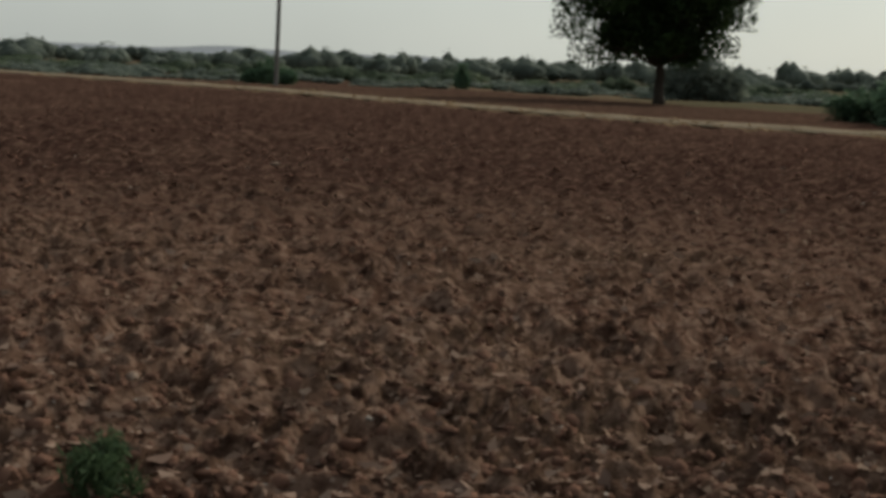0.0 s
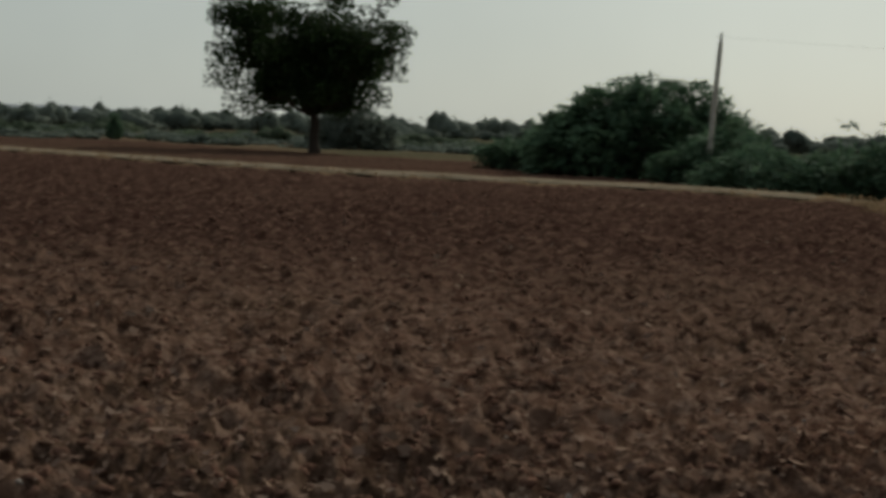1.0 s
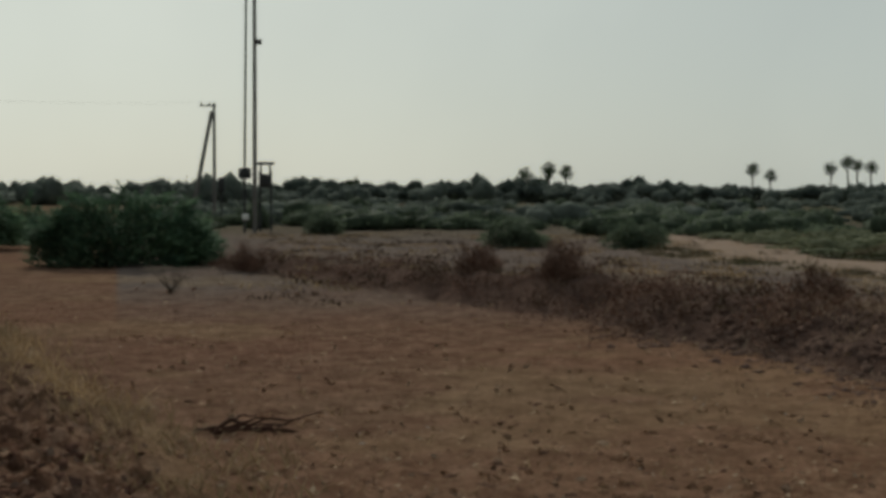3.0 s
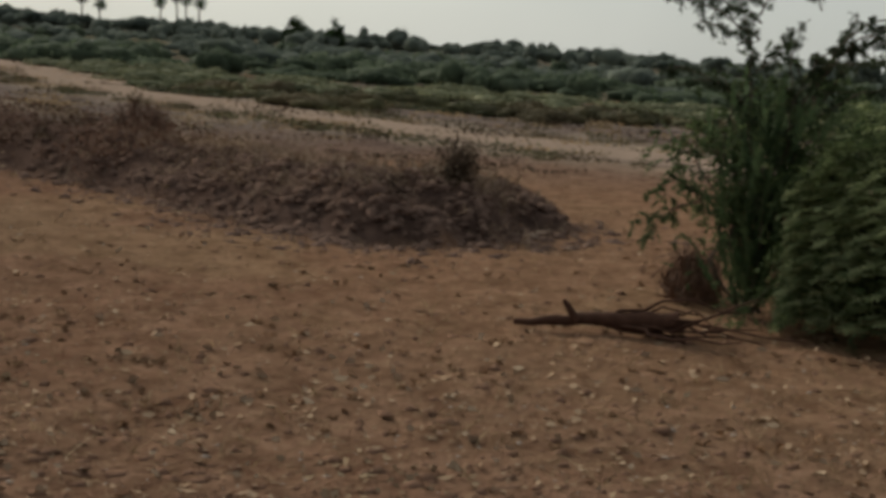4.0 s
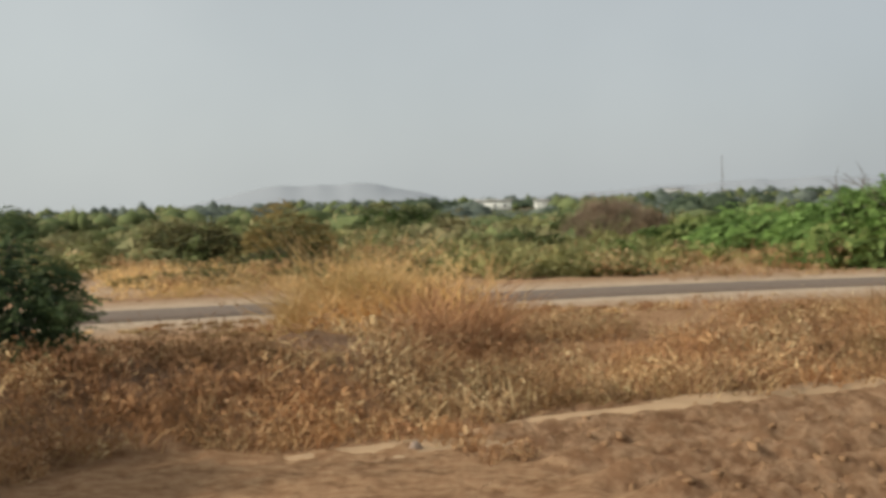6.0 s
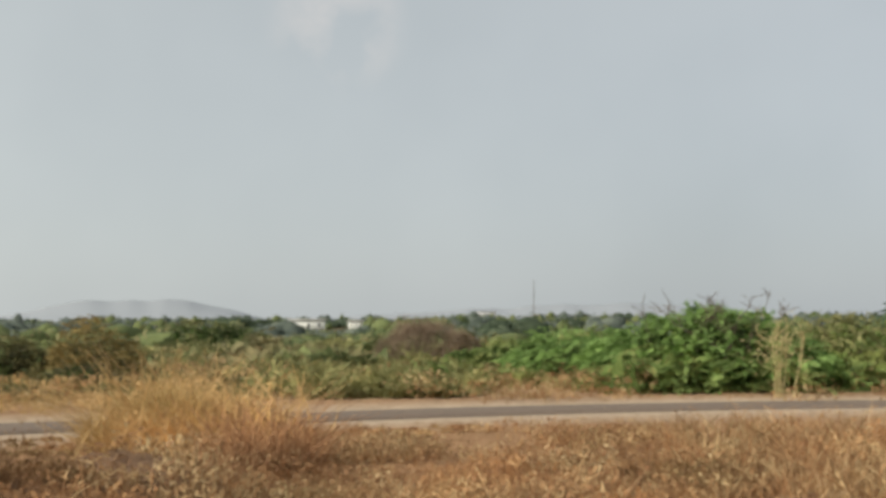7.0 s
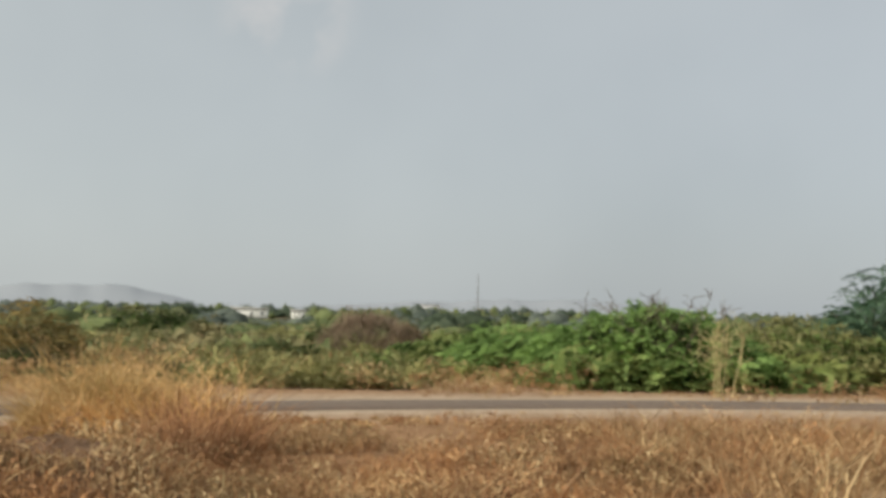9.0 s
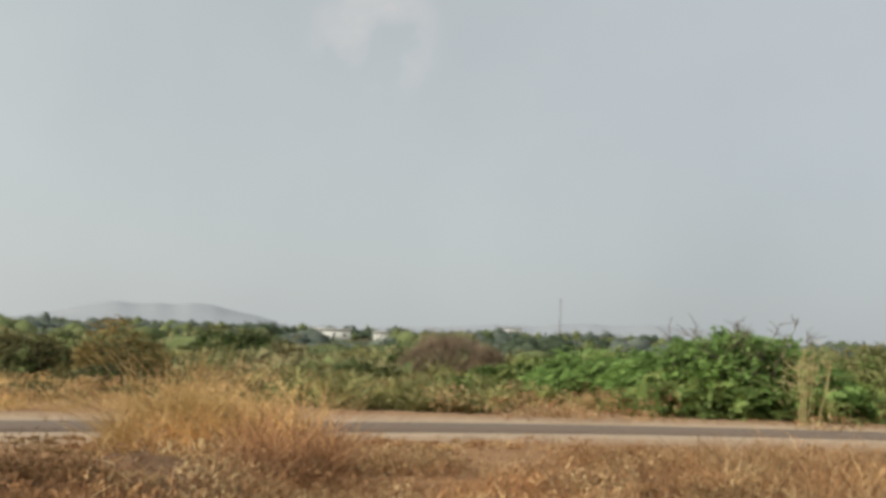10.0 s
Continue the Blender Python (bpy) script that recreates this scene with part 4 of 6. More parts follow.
root, side, top = pole(43.5, 90, 7.0, -0.02, "concrete power pole braced by a slanting strut", 0.12)
part("strut", lathe_tube([(-side.x * 1.45, -side.y * 1.45, -0.3), (-side.x * 0.15, -side.y * 0.15, 6.5)], [0.14, 0.11], 8), CONCRETE, root, smooth=True)
crossarm = part("crossarm", lathe_tube([(-side.x * 0.85, -side.y * 0.85, 6.82), (side.x * 0.1, side.y * 0.1, 6.82)], [0.05, 0.05], 6), IRON, root)
for s in (-0.75, -0.3):
    part("insulator", lathe_tube([(side.x * s, side.y * s, 6.84), (side.x * s, side.y * s, 6.93), (side.x * s, side.y * s, 7.03)], [0.05, 0.07, 0.03], 8), CONCRETE, crossarm, "pale porcelain insulator")

def bare_twigs(azimuth, distance, h, label):
    rng = np.random.default_rng(118)
    root = thing("twiggy_shrub", planted(azimuth, distance), label, "shrub")
    for k in range(13):
        e = rng.normal(size=2) * 0.55 * h
        main = stem(rng, (0, 0, -0.02), (e[0], e[1], h * rng.uniform(0.6, 1.05)), 0.009, 0.004, 7, 0.0, 0.3)
        part("twig", tubes([main], 4), BARK, root)
        q, d = along(main, rng.uniform(0.4, 0.9, 2))
        for a, b in zip(q, d):
            part("side_twig", tubes([stem(rng, a, a + b * 0.1 + rng.normal(size=3) * 0.06, 0.005, 0.003, 5, 0.0, 0.2)], 4), BARK, root)


bare_twigs(41.9, 24.1, 0.38, "small bare twiggy shrub on the open dirt")


def wire(start, end, sag, label):
    t = np.linspace(0, 1, 24)[:, None]
    p = np.array(start) * (1 - t) + np.array(end) * t - np.array([0, 0, sag]) * 4 * t * (1 - t)
    v, f = tubes([(p, np.full(24, 0.003))], 4)
    tagged(new("power_line", build("power_line", v, f, [IRON])), label, "wire")


foot, far_foot = at(22.65, 56), root.location
wire((foot.x, foot.y, 5.4), (far_foot.x - side.x * 0.75, far_foot.y - side.y * 0.75, far_foot.z + 7.03), 0.35, "thin dark power line between two poles")

root, side, top = pole(45.0, 64, 13.5, 0.0, "tall slim dark power pole on bare ground", 0.1)
bracket_arm = part("bracket_arm", lathe_tube([(0, 0, 8.12), (side.x * 0.2, side.y * 0.2, 8.02)], [0.035, 0.03], 6), IRON, root)
part("lamp_head", box(side.x * 0.18, side.y * 0.18, 8.0, 0.2, 0.2, 0.22), IRON, bracket_arm)
root = thing("stay_pole", planted(44.62, 64), "thin pole with a dark switch box beside the tall pole", "pole")
part("pole", lathe_tube([(0, 0, -0.2), (0, 0, 2.4), (side.x * 0.12, side.y * 0.12, 13.4)], [0.055, 0.055, 0.045], 7), IRON, root, smooth=True)
part("switch_box", box(0, 0, 2.5, 0.42, 0.42, 0.46), IRON, root)
part("white_cap", box(0, -0.06, 0.66, 0.22, 0.2, 0.26), WHITEWASH, root, "small white fitting")
root = thing("transformer_stand", planted(45.4, 66), "dark transformer on a two-legged iron stand", "transformer")
for s in (-0.24, 0.24):
    part("leg", lathe_tube([(side.x * s, side.y * s, -0.2), (side.x * s, side.y * s, 2.6)], [0.05, 0.05], 6), IRON, root)
tank = part("tank", box(0, 0, 2.2, 0.42, 0.42, 0.6), IRON, root)
part("top_frame", box(0, 0, 2.95, 0.62, 0.5, 0.12), IRON, root)
for s in (-0.2, 0.2):
    part("bushing", lathe_tube([(side.x * s, side.y * s, 2.5), (side.x * s, side.y * s, 2.9)], [0.06, 0.04], 6), CONCRETE, tank)
root = thing("meter_post", planted(43.75, 80), "short post with a dark meter box", "post")
part("post", lathe_tube([(0, 0, -0.2), (0, 0, 2.3)], [0.05, 0.05], 6), IRON, root)
part("meter_box", box(0, 0, 2.1, 0.3, 0.25, 0.8), IRON, root)


# ---- far scrub ----
def sector(rng, n, az0, az1, d0, d1, r0, r1, h0, h1, power=1.0):
    a = np.radians(rng.uniform(az0, az1, n))
    d = (d0 ** power + (d1 ** power - d0 ** power) * rng.uniform(0, 1, n)) ** (1 / power)
    r = rng.uniform(r0, r1, n)
    return np.column_stack([d * np.sin(a), d * np.cos(a), r, rng.uniform(h0, h1, n)])


rng = np.random.default_rng(77)
def woods(rng, n, az0, az1, d0, d1, r0, r1, h0, h1, power=1.0):
    """As sector, but most are low and a few stand out."""
    s = sector(rng, n, az0, az1, d0, d1, r0, r1, 0, 1, power)
    s[:, 3] = h0 + (h1 - h0) * s[:, 3] ** 2.5
    return s


def capped(spots, rise=0.0):
    """Keeps near shrubs lower than far ones."""
    spots[:, 3] = np.minimum(spots[:, 3], 1.5 + rise + np.hypot(spots[:, 0], spots[:, 1]) * 0.0053)
    return spots


def beyond_line(spots, near):
    """Only the spots farther off than near(bearing)."""
    az, far = np.degrees(np.arctan2(spots[:, 0], spots[:, 1])), np.hypot(spots[:, 0], spots[:, 1])
    return spots[far > np.array([near(q) for q in az])]


def scrub_edge(az):
    return 68 - 33 * min(1, max(0, (az - 55) / 13))


def glade(spots):
    """Keeps the shrubs low on the line to the white hut."""
    az, far = np.degrees(np.arctan2(spots[:, 0], spots[:, 1])), np.hypot(spots[:, 0], spots[:, 1])
    on_line = (az > 151.2) & (az < 154.9) & (far < 226)
    spots[:, 3] = np.where(on_line, np.minimum(spots[:, 3], np.maximum(0.3, 1.5 - 0.0062 * far)), spots[:, 3])
    return spots


mounds("far_woods", woods(rng, 420, -24, 46, 190, 420, 2.5, 6.0, 1.7, 4.9), "hazy grey-green woods beyond the fields", LEAF_GREY_HAZE, 31, 5, 22, 0.3)
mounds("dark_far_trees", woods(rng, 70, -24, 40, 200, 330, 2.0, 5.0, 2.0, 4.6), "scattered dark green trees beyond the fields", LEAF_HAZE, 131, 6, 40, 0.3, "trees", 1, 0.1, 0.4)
mounds("field_scrub", woods(rng, 150, -24, 36, 125, 190, 1.0, 3.5, 0.5, 2.2), "darker green scrub behind the ploughed strip", LEAF_PLAIN, 32, 5, 60, 0.2)
mounds("grey_field_scrub", sector(rng, 420, -24, 36, 110, 165, 0.8, 2.6, 0.2, 0.8), "low grey-green weeds behind the ploughed strip", LEAF_GREY_HAZE, 132, 4, 40, 0.18)
mounds("mid_scrub", beyond_line(woods(rng, 900, 42, 132, 78, 250, 1.0, 3.4, 0.4, 1.7, 1.2), scrub_edge), "haze-greyed green scrub on the plain", LEAF_GREY_HAZE, 33, 3, 22, 0.17)
mounds("dark_scrub", beyond_line(woods(rng, 260, 42, 132, 56, 170, 0.8, 2.4, 0.4, 1.8, 1.2), scrub_edge), "dark green thorn scrub on the plain", LEAF_PLAIN, 34, 5, 36, 0.14)
mounds("dark_strip_scrub", beyond_line(sector(rng, 260, 42, 132, 58, 88, 0.9, 2.6, 0.4, 1.3), scrub_edge), "strip of dark green bushes on the plain", LEAF_PLAIN, 136, 5, 45, 0.11)
mounds("pale_strip_scrub", beyond_line(sector(rng, 190, 56, 132, 41, 56, 0.7, 1.9, 0.15, 0.45), scrub_edge), "strip of low pale green weeds on the plain", LEAF_PALE, 137, 4, 70, 0.08)
mounds("dark_band_scrub", beyond_line(sector(rng, 150, 60, 132, 33.5, 41, 0.5, 1.5, 0.15, 0.5), scrub_edge), "dark olive low bushes beyond the dirt track", LEAF_OLIVE_DARK, 135, 5, 70, 0.07)
scrub("weed_scrub", sector(rng, 420, 45, 90, 24, 60, 0.15, 0.8, 0.03, 0.12, 1.0), "low dry weeds on the open ground by the track", STRAW_PALE, 134, 48, 0.08, "scrub", 0.3)
scrub("dark_weed_scrub", sector(rng, 420, 45, 90, 20, 60, 0.12, 0.7, 0.04, 0.2, 1.0), "low dark dead weeds on the open ground by the track", DARK_WEED, 133, 48, 0.07, "scrub", 0.3)
side_weeds = []
for (ax, ay), (bx, by) in zip(ROAD[:5], ROAD[1:6]):
    ln = math.hypot(bx - ax, by - ay)
    k = int(ln * 7)
    t, off = rng.uniform(0, 1, k), np.where(rng.uniform(0, 1, k) < 0.5, -1, 1) * rng.uniform(1.7, 3.4, k)
    side_weeds.append(np.column_stack([ax + (bx - ax) * t + off * (by - ay) / ln, ay + (by - ay) * t - off * (bx - ax) / ln, rng.uniform(0.15, 0.6, k), rng.uniform(0.04, 0.22, k)]))
scrub("trackside_weeds", np.concatenate(side_weeds), "low olive and brown weeds along the dirt track", LEAF_OLIVE_DARK, 141, 60, 0.07, "weeds", 0.35)
mounds("horizon_scrub", woods(rng, 700, 42, 132, 240, 480, 2.0, 5.0, 2.8, 4.6), "hazy grey-green scrub towards the horizon", LEAF_GREY_HAZE, 35, 3, 12, 0.3)
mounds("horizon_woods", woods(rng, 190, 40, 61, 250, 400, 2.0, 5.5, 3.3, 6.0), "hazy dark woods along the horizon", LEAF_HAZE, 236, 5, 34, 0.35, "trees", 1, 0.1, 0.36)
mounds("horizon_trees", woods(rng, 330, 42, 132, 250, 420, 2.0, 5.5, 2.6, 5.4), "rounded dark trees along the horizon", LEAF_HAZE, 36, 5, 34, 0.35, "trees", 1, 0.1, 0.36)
spray_scrub("roadside_scrub", woods(rng, 170, 157, 184, 33, 75, 0.8, 2.4, 0.4, 1.35, 1.5), "green thorn scrub beyond the road", LEAF_FRESH, 37, 260, 0.5, 0.085)
spray_scrub("left_roadside_scrub", glade(woods(rng, 110, 132, 158, 42, 85, 0.8, 2.6, 0.3, 1.3, 1.5)), "green thorn scrub beyond the road bend", LEAF_GREEN_FAR, 237, 220, 0.5, 0.09)
spray_scrub("verge_weeds", sector(rng, 70, 150.8, 158.5, 30, 43, 0.3, 0.9, 0.25, 0.65), "yellow-green fuzzy weeds beyond the road", LEAF_YELLOWISH, 238, 120, 0.35, 0.06, "weeds", 0.1, 0.8)
spray_scrub("olive_weeds", sector(rng, 46, 138, 151, 28, 44, 0.3, 0.8, 0.15, 0.45), "dull olive weeds in dry grass beyond the road", LEAF_OLIVE, 239, 90, 0.3, 0.05, "weeds", 0.15, 0.6)
spray_scrub("olive_scrub", glade(sector(rng, 80, 132, 163, 36, 72, 0.5, 1.5, 0.25, 0.9, 1.5)), "olive and yellowing scrub beyond the road", LEAF_YELLOWISH, 38, 160, 0.4, 0.07)
scrub("tawny_scrub", sector(rng, 430, 132, 184, 29, 60, 0.4, 1.2, 0.2, 0.75, 1.5), "tawny dried weeds beyond the road", STRAW, 138, 160, 0.08, "scrub", 0.25)
mounds("plain_scrub", glade(capped(woods(rng, 560, 130, 186, 78, 420, 1.2, 4.0, 0.9, 3.3, 1.0))), "dense green scrub stretching to the horizon", LEAF_GREEN_FAR, 39, 4, 30, 0.18)
mounds("grey_plain_scrub", glade(capped(woods(rng, 330, 130, 186, 110, 420, 1.2, 4.0, 1.4, 3.6, 1.0))), "haze-greyed green scrub stretching to the horizon", LEAF_GREY_HAZE, 139, 5, 24, 0.22)
mounds("dark_plain_trees", glade(capped(woods(rng, 90, 140, 186, 110, 300, 1.5, 4.5, 1.2, 3.0, 1.0), 0.2)), "dark rounded trees scattered over the scrub plain", LEAF_PLAIN, 140, 6, 60, 0.2, "trees")
for az, d, r, h, mat, label in ((53.2, 23.5, 0.55, 0.34, DEAD_RED, "low reddish dead shrub on the clod bank"), (56.6, 21.3, 0.5, 0.4, DEAD_RED, "reddish-brown leafless shrub on the clod bank"),
                                (44.6, 30.5, 0.6, 0.42, DEAD_RED, "low reddish dead shrub beside the green bush"), (86.9, 10.3, 0.34, 0.26, DEAD_RED, "low brown dead twigs at the foot of a sapling"),
                                (78.0, 13.2, 0.22, 0.28, DARK_WEED, "upright dead weed on the clod bank"),
                                (66.0, 16.6, 0.4, 0.28, DEAD_RED, "low reddish dead shrub on the clod bank")):
    bush("dead_shrub", planted(az, d), label, r, r * 0.8, h, mat, 320 + int(az), int(3000 * r * r) + 90, (0.12, 0.012), 14, 5, "shrub", "bank shrubs", 0, False, 7, False)
for az, d, r, h in ((54.8, 44, 0.85, 0.95), (59.4, 44, 0.75, 0.9), (47.6, 60, 0.6, 0.9)):
    spray_bush("shrub", planted(az, d), "low dark green shrub on open ground", r * 1.2, r, h, LEAF_PLAIN, 300 + int(az), 420, 0.3, 0.06, "bush", "open ground shrubs", ragged=0.6, dark=LEAF_PLAIN)


# ---- palms and tree clumps on the skyline ----
def palm(azimuth, distance, h, seed):
    rng = np.random.default_rng(seed)
    root = thing("palm_tree", planted(azimuth, distance), "dark fan palm with a bare trunk on the skyline", "palm", "skyline palms")
    part("trunk", tubes([stem(rng, (0, 0, -0.3), (0.3, 0.2, h), 0.28, 0.2, 7, 0, 0.05)], 7), BARK, root, smooth=True)
    n = 240
    d = unit(rng.normal(size=(n, 3)))
    c = np.array([0.3, 0.2, h + 0.3]) + d * rng.uniform(0.5, 1.9, (n, 1))
    part("crown", leaves(rng, c, 1.1, 0.22, 1.0, d), LEAF_TREE, root)


for i, (a, d, h) in enumerate([(63.7, 400, 8.0), (64.35, 410, 6.6), (66.5, 400, 8.0), (67.1, 390, 9.2), (67.45, 400, 8.8), (67.95, 395, 8.0), (56.1, 350, 7.4), (56.75, 352, 6.6)]):
    palm(a, d, h, 200 + i)
bush("tree_clump", planted(55.3, 350), "dark rounded clump of trees on the skyline", 5.5, 5, 6.6, LEAF_TREE, 51, 1600, (0.8, 0.45), 12, 3, "tree")
bush("tree_clump", planted(48.6, 330), "small dark tree on the skyline", 2.6, 2.4, 4.4, LEAF_TREE, 52, 800, (0.7, 0.4), 9, 2, "tree")
bush("tree_clump", planted(71.4, 260), "dark rounded tree standing above the scrub", 2.6, 2.4, 3.9, LEAF_TREE, 53, 900, (0.6, 0.35), 9, 2, "tree")
bush("tree_clump", planted(72.9, 250), "dark rounded tree standing above the scrub", 2.9, 2.4, 3.5, LEAF_TREE, 54, 900, (0.6, 0.35), 9, 2, "tree")


# ---- the big thorn bush near the camera ----
def fronds(rng, pos, axis, length, pairs=5, leaflet=0.028):
    """Feathery leaves: pairs of small leaflets along a drooping rib."""
    n = len(pos)
    a = unit(axis + rng.normal(size=(n, 3)) * 0.8 + np.array([0, 0, -0.15]))
    side = unit(np.cross(a, rng.normal(size=(n, 3)) * 0.5 + np.array([0, 0, 1.0])))
    ln = length * rng.uniform(0.6, 1.3, (n, 1))
    out_c, out_a = [], []
    for k in range(pairs):
        t = (k + 1) / pairs
        rib = pos + a * ln * t + np.array([0, 0, -1.0]) * ln * 0.25 * t * t
        for s in (-1, 1):
            da = unit(side * s * 0.7 + a * 0.8)
            out_c.append(rib + da * leaflet * 0.6)
            out_a.append(da)
    c, d = np.concatenate(out_c), np.concatenate(out_a)
    return leaves(rng, c, leaflet * 1.5, leaflet * 0.6, 1.0, d, True)


def near_bush(name, place, label, targets, seed, leaf_mat, leaflet=0.03, frond_len=0.13, twigs=9, fr=16, r0=0.015, fill=None, depth=None, fill_way=None, outer=None, plume=None):
    """targets: (end, start, sag, thin) of the main stems, relative to the place; each arches up and over to its end; thin ones are
    open sprigs, None marks bare pale ones. fill: places of further fronds."""
    rng = np.random.default_rng(seed)
    root = thing(name, place, label, "bush")
    main, small = [], []
    fp, fa = {True: [], False: []}, {True: [], False: []}
    for i, (e, s, sag, thin) in enumerate(targets):
        m = stem(rng, s, e, (0.008 if thin else 0.021 if thin is None else r0) * rng.uniform(0.7, 1.2), 0.003 if thin else 0.006, 14, sag, 0.2 if thin else 0.6)
        m[0][:, 2] = np.maximum(m[0][:, 2], 0.02)
        main.append((m, BARK_PALE if thin is None else BARK_DARK if thin is False else BARK))
        if thin:
            # little tufts all along the sprig
            ln = float(np.linalg.norm(m[0][-1] - m[0][0]))
            for t in np.sort(rng.uniform(0.05, 1.0, int(ln / 0.022))):
                q, d = along(m, np.array([t]))
                w = unit(d[0] * 0.4 + rng.normal(size=3) * [0.6, 0.6, 0.3] + [0, 0, -0.15])
                tw = stem(rng, q[0], q[0] + w * rng.uniform(0.015, 0.07), 0.003, 0.002, 4, 0.0, 0.3)
                small.append(tw)
                pp, dd = along(tw, rng.uniform(0.2, 1, 9))
                fp[True].append(pp)
                fa[True].append(dd)
            continue
        for t in rng.uniform(0.3, 1.0, twigs if thin is False else 3):
            q, d = along(m, np.array([t]))
            w = unit(d[0] * 0.9 + rng.normal(size=3) * [0.7, 0.7, 0.6] + [0, 0, 0.05])
            tw = stem(rng, q[0], q[0] + w * rng.uniform(0.18, 0.5), 0.005, 0.002, 6, 0.03, 0.3)
            tw[0][:, 2] = np.clip(tw[0][:, 2], 0.02, 1.5)
            small.append(tw)
            pp, dd = along(tw, rng.uniform(0.1, 1, fr))
            fp[False].append(pp)
            fa[False].append(dd)
    if fill is not None:
        fp[False].append(fill)
        fa[False].append(fill_way if fill_way is not None else unit(rng.normal(size=fill.shape) * [1, 1, 0.5]))
    for m, mat in main:
        part("stem", tubes([m], 6), mat, root, "", True)
    part("twig_work", tubes(small, 3), BARK, root, kind="stuff")
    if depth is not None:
        # the dark leaf colour stands in for shade within the bush
        part("inner_foliage", leaves(rng, depth, 0.075, 0.055, simple=True), LEAF_SHADED, root, kind="stuff")
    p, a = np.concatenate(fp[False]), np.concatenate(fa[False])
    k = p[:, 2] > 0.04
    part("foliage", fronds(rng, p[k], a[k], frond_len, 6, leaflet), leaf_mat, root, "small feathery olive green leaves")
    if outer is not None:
        part("outer_fronds", feathers(rng, outer[0], outer[1], frond_len * 1.0, leaflet * 1.35, 8, 0.3), LEAF_LIT_FROND, root, "olive fronds coloured paler as if sunlit")
    if plume is not None:
        part("plume", feathers(rng, plume[0], plume[1], 0.3, 0.03, 12, 0.05), LEAF_PLUME, root, "dark green upright feathery shoots", kind="stuff")
    part("sprig_leaves", fronds(rng, np.concatenate(fp[True]), np.concatenate(fa[True]), 0.028, 3, leaflet * 0.5), LEAF_SHADED, root, "small leaf tufts darkened like silhouettes along open sprigs")
    return root


def front_of(az):
    """How far off the foot of the big bush lies, by bearing."""
    return 9.3 - 1.5 * min(1, max(0, (az - 89) / 12))


rng = np.random.default_rng(5)
centre = at(108, 9.0)
targets = []
# stems from a row of roots, arching over at eye height, their ends hanging towards the open dirt
for i in range(70):
    az = (93.5, 98, 102.5, 107, 110.5, 114.5, 118.5, 121.5, 123.5)[i % 9] + rng.normal() * 0.6
    s = at(az, front_of(az) + rng.uniform(0.8, 1.5)) - centre
    az_e = min(max(az + rng.normal() * 7, 90), 127.5)
    e = at(az_e, front_of(az_e) + rng.uniform(0.0, 1.4)) - centre
    z, peak = rng.uniform(0.05, 1.0), rng.uniform(0.8, 1.25)
    targets.append(((e.x, e.y, z), (s.x, s.y, 0.0), peak - z / 2, False))
# long open sprigs over the top, in flat layers: bearing and height of root and tip, arch
for az0, z0, az1, z1, arch in [(106.3, 1.5, 111.3, 2.34, -0.05), (107.2, 1.6, 97.6, 1.78, 0.12), (105.5, 1.78, 112.0, 2.1, 0.02), (106.3, 1.8, 112.9, 1.9, 0.06), (104.5, 1.75, 108.3, 2.15, 0.03),
                               (107.6, 1.5, 115.5, 1.68, 0.08), (103.0, 1.5, 98.4, 1.7, 0.08), (102.0, 1.5, 107.5, 1.75, 0.08), (100.0, 1.5, 105.0, 1.85, 0.05), (104.5, 1.55, 101.0, 1.84, 0.05),
                               (107.0, 1.55, 110.5, 1.95, 0.05), (108.0, 1.5, 113.0, 1.75, 0.08), (109.5, 1.5, 112.4, 1.82, 0.06), (106.0, 1.6, 109.8, 2.02, 0.02), (99.0, 1.45, 96.2, 1.68, 0.1),
                               (116.8, 1.6, 122.2, 2.08, 0.04), (116.0, 1.55, 121.0, 1.9, 0.05), (118.5, 1.5, 123.0, 1.85, 0.06), (122.0, 1.5, 127.8, 2.0, 0.05), (121.5, 1.5, 126.4, 1.84, 0.06),
                               (123.0, 1.5, 129.2, 1.74, 0.08), (112.5, 1.5, 117.0, 1.7, 0.08), (113.5, 1.45, 110.2, 1.68, 0.08), (119.5, 1.5, 116.5, 1.75, 0.08), (94.5, 1.35, 97.5, 1.66, 0.08), (101.5, 1.4, 99.6, 1.66, 0.1),
                               (124.5, 1.4, 121.5, 1.72, 0.08), (98.0, 1.42, 103.4, 1.72, 0.06), (103.5, 1.5, 106.8, 1.98, 0.02), (96.0, 1.4, 100.8, 1.7, 0.06), (105.0, 1.6, 100.2, 1.92, 0.05), (109.0, 1.55, 114.2, 1.85, 0.05), (114.0, 1.5, 118.6, 1.82, 0.05), (111.0, 1.45, 107.0, 1.64, 0.08)]:
    s, e = at(az0, 8.8 + rng.uniform(-0.3, 0.3)) - centre, at(az1, 8.5 + rng.uniform(-0.3, 0.3)) - centre
    targets.append(((e.x, e.y, z1), (s.x, s.y, z0), arch, True))
for i in range(22):
    az0 = rng.uniform(97, 126)
    az1 = az0 + rng.normal() * 3.5
    s, e = at(az0, 8.9 + rng.uniform(-0.4, 0.4)) - centre, at(az1, 8.6 + rng.uniform(-0.4, 0.4)) - centre
    targets.append(((e.x, e.y, rng.uniform(1.55, 1.78)), (s.x, s.y, 1.42), 0.08, True))
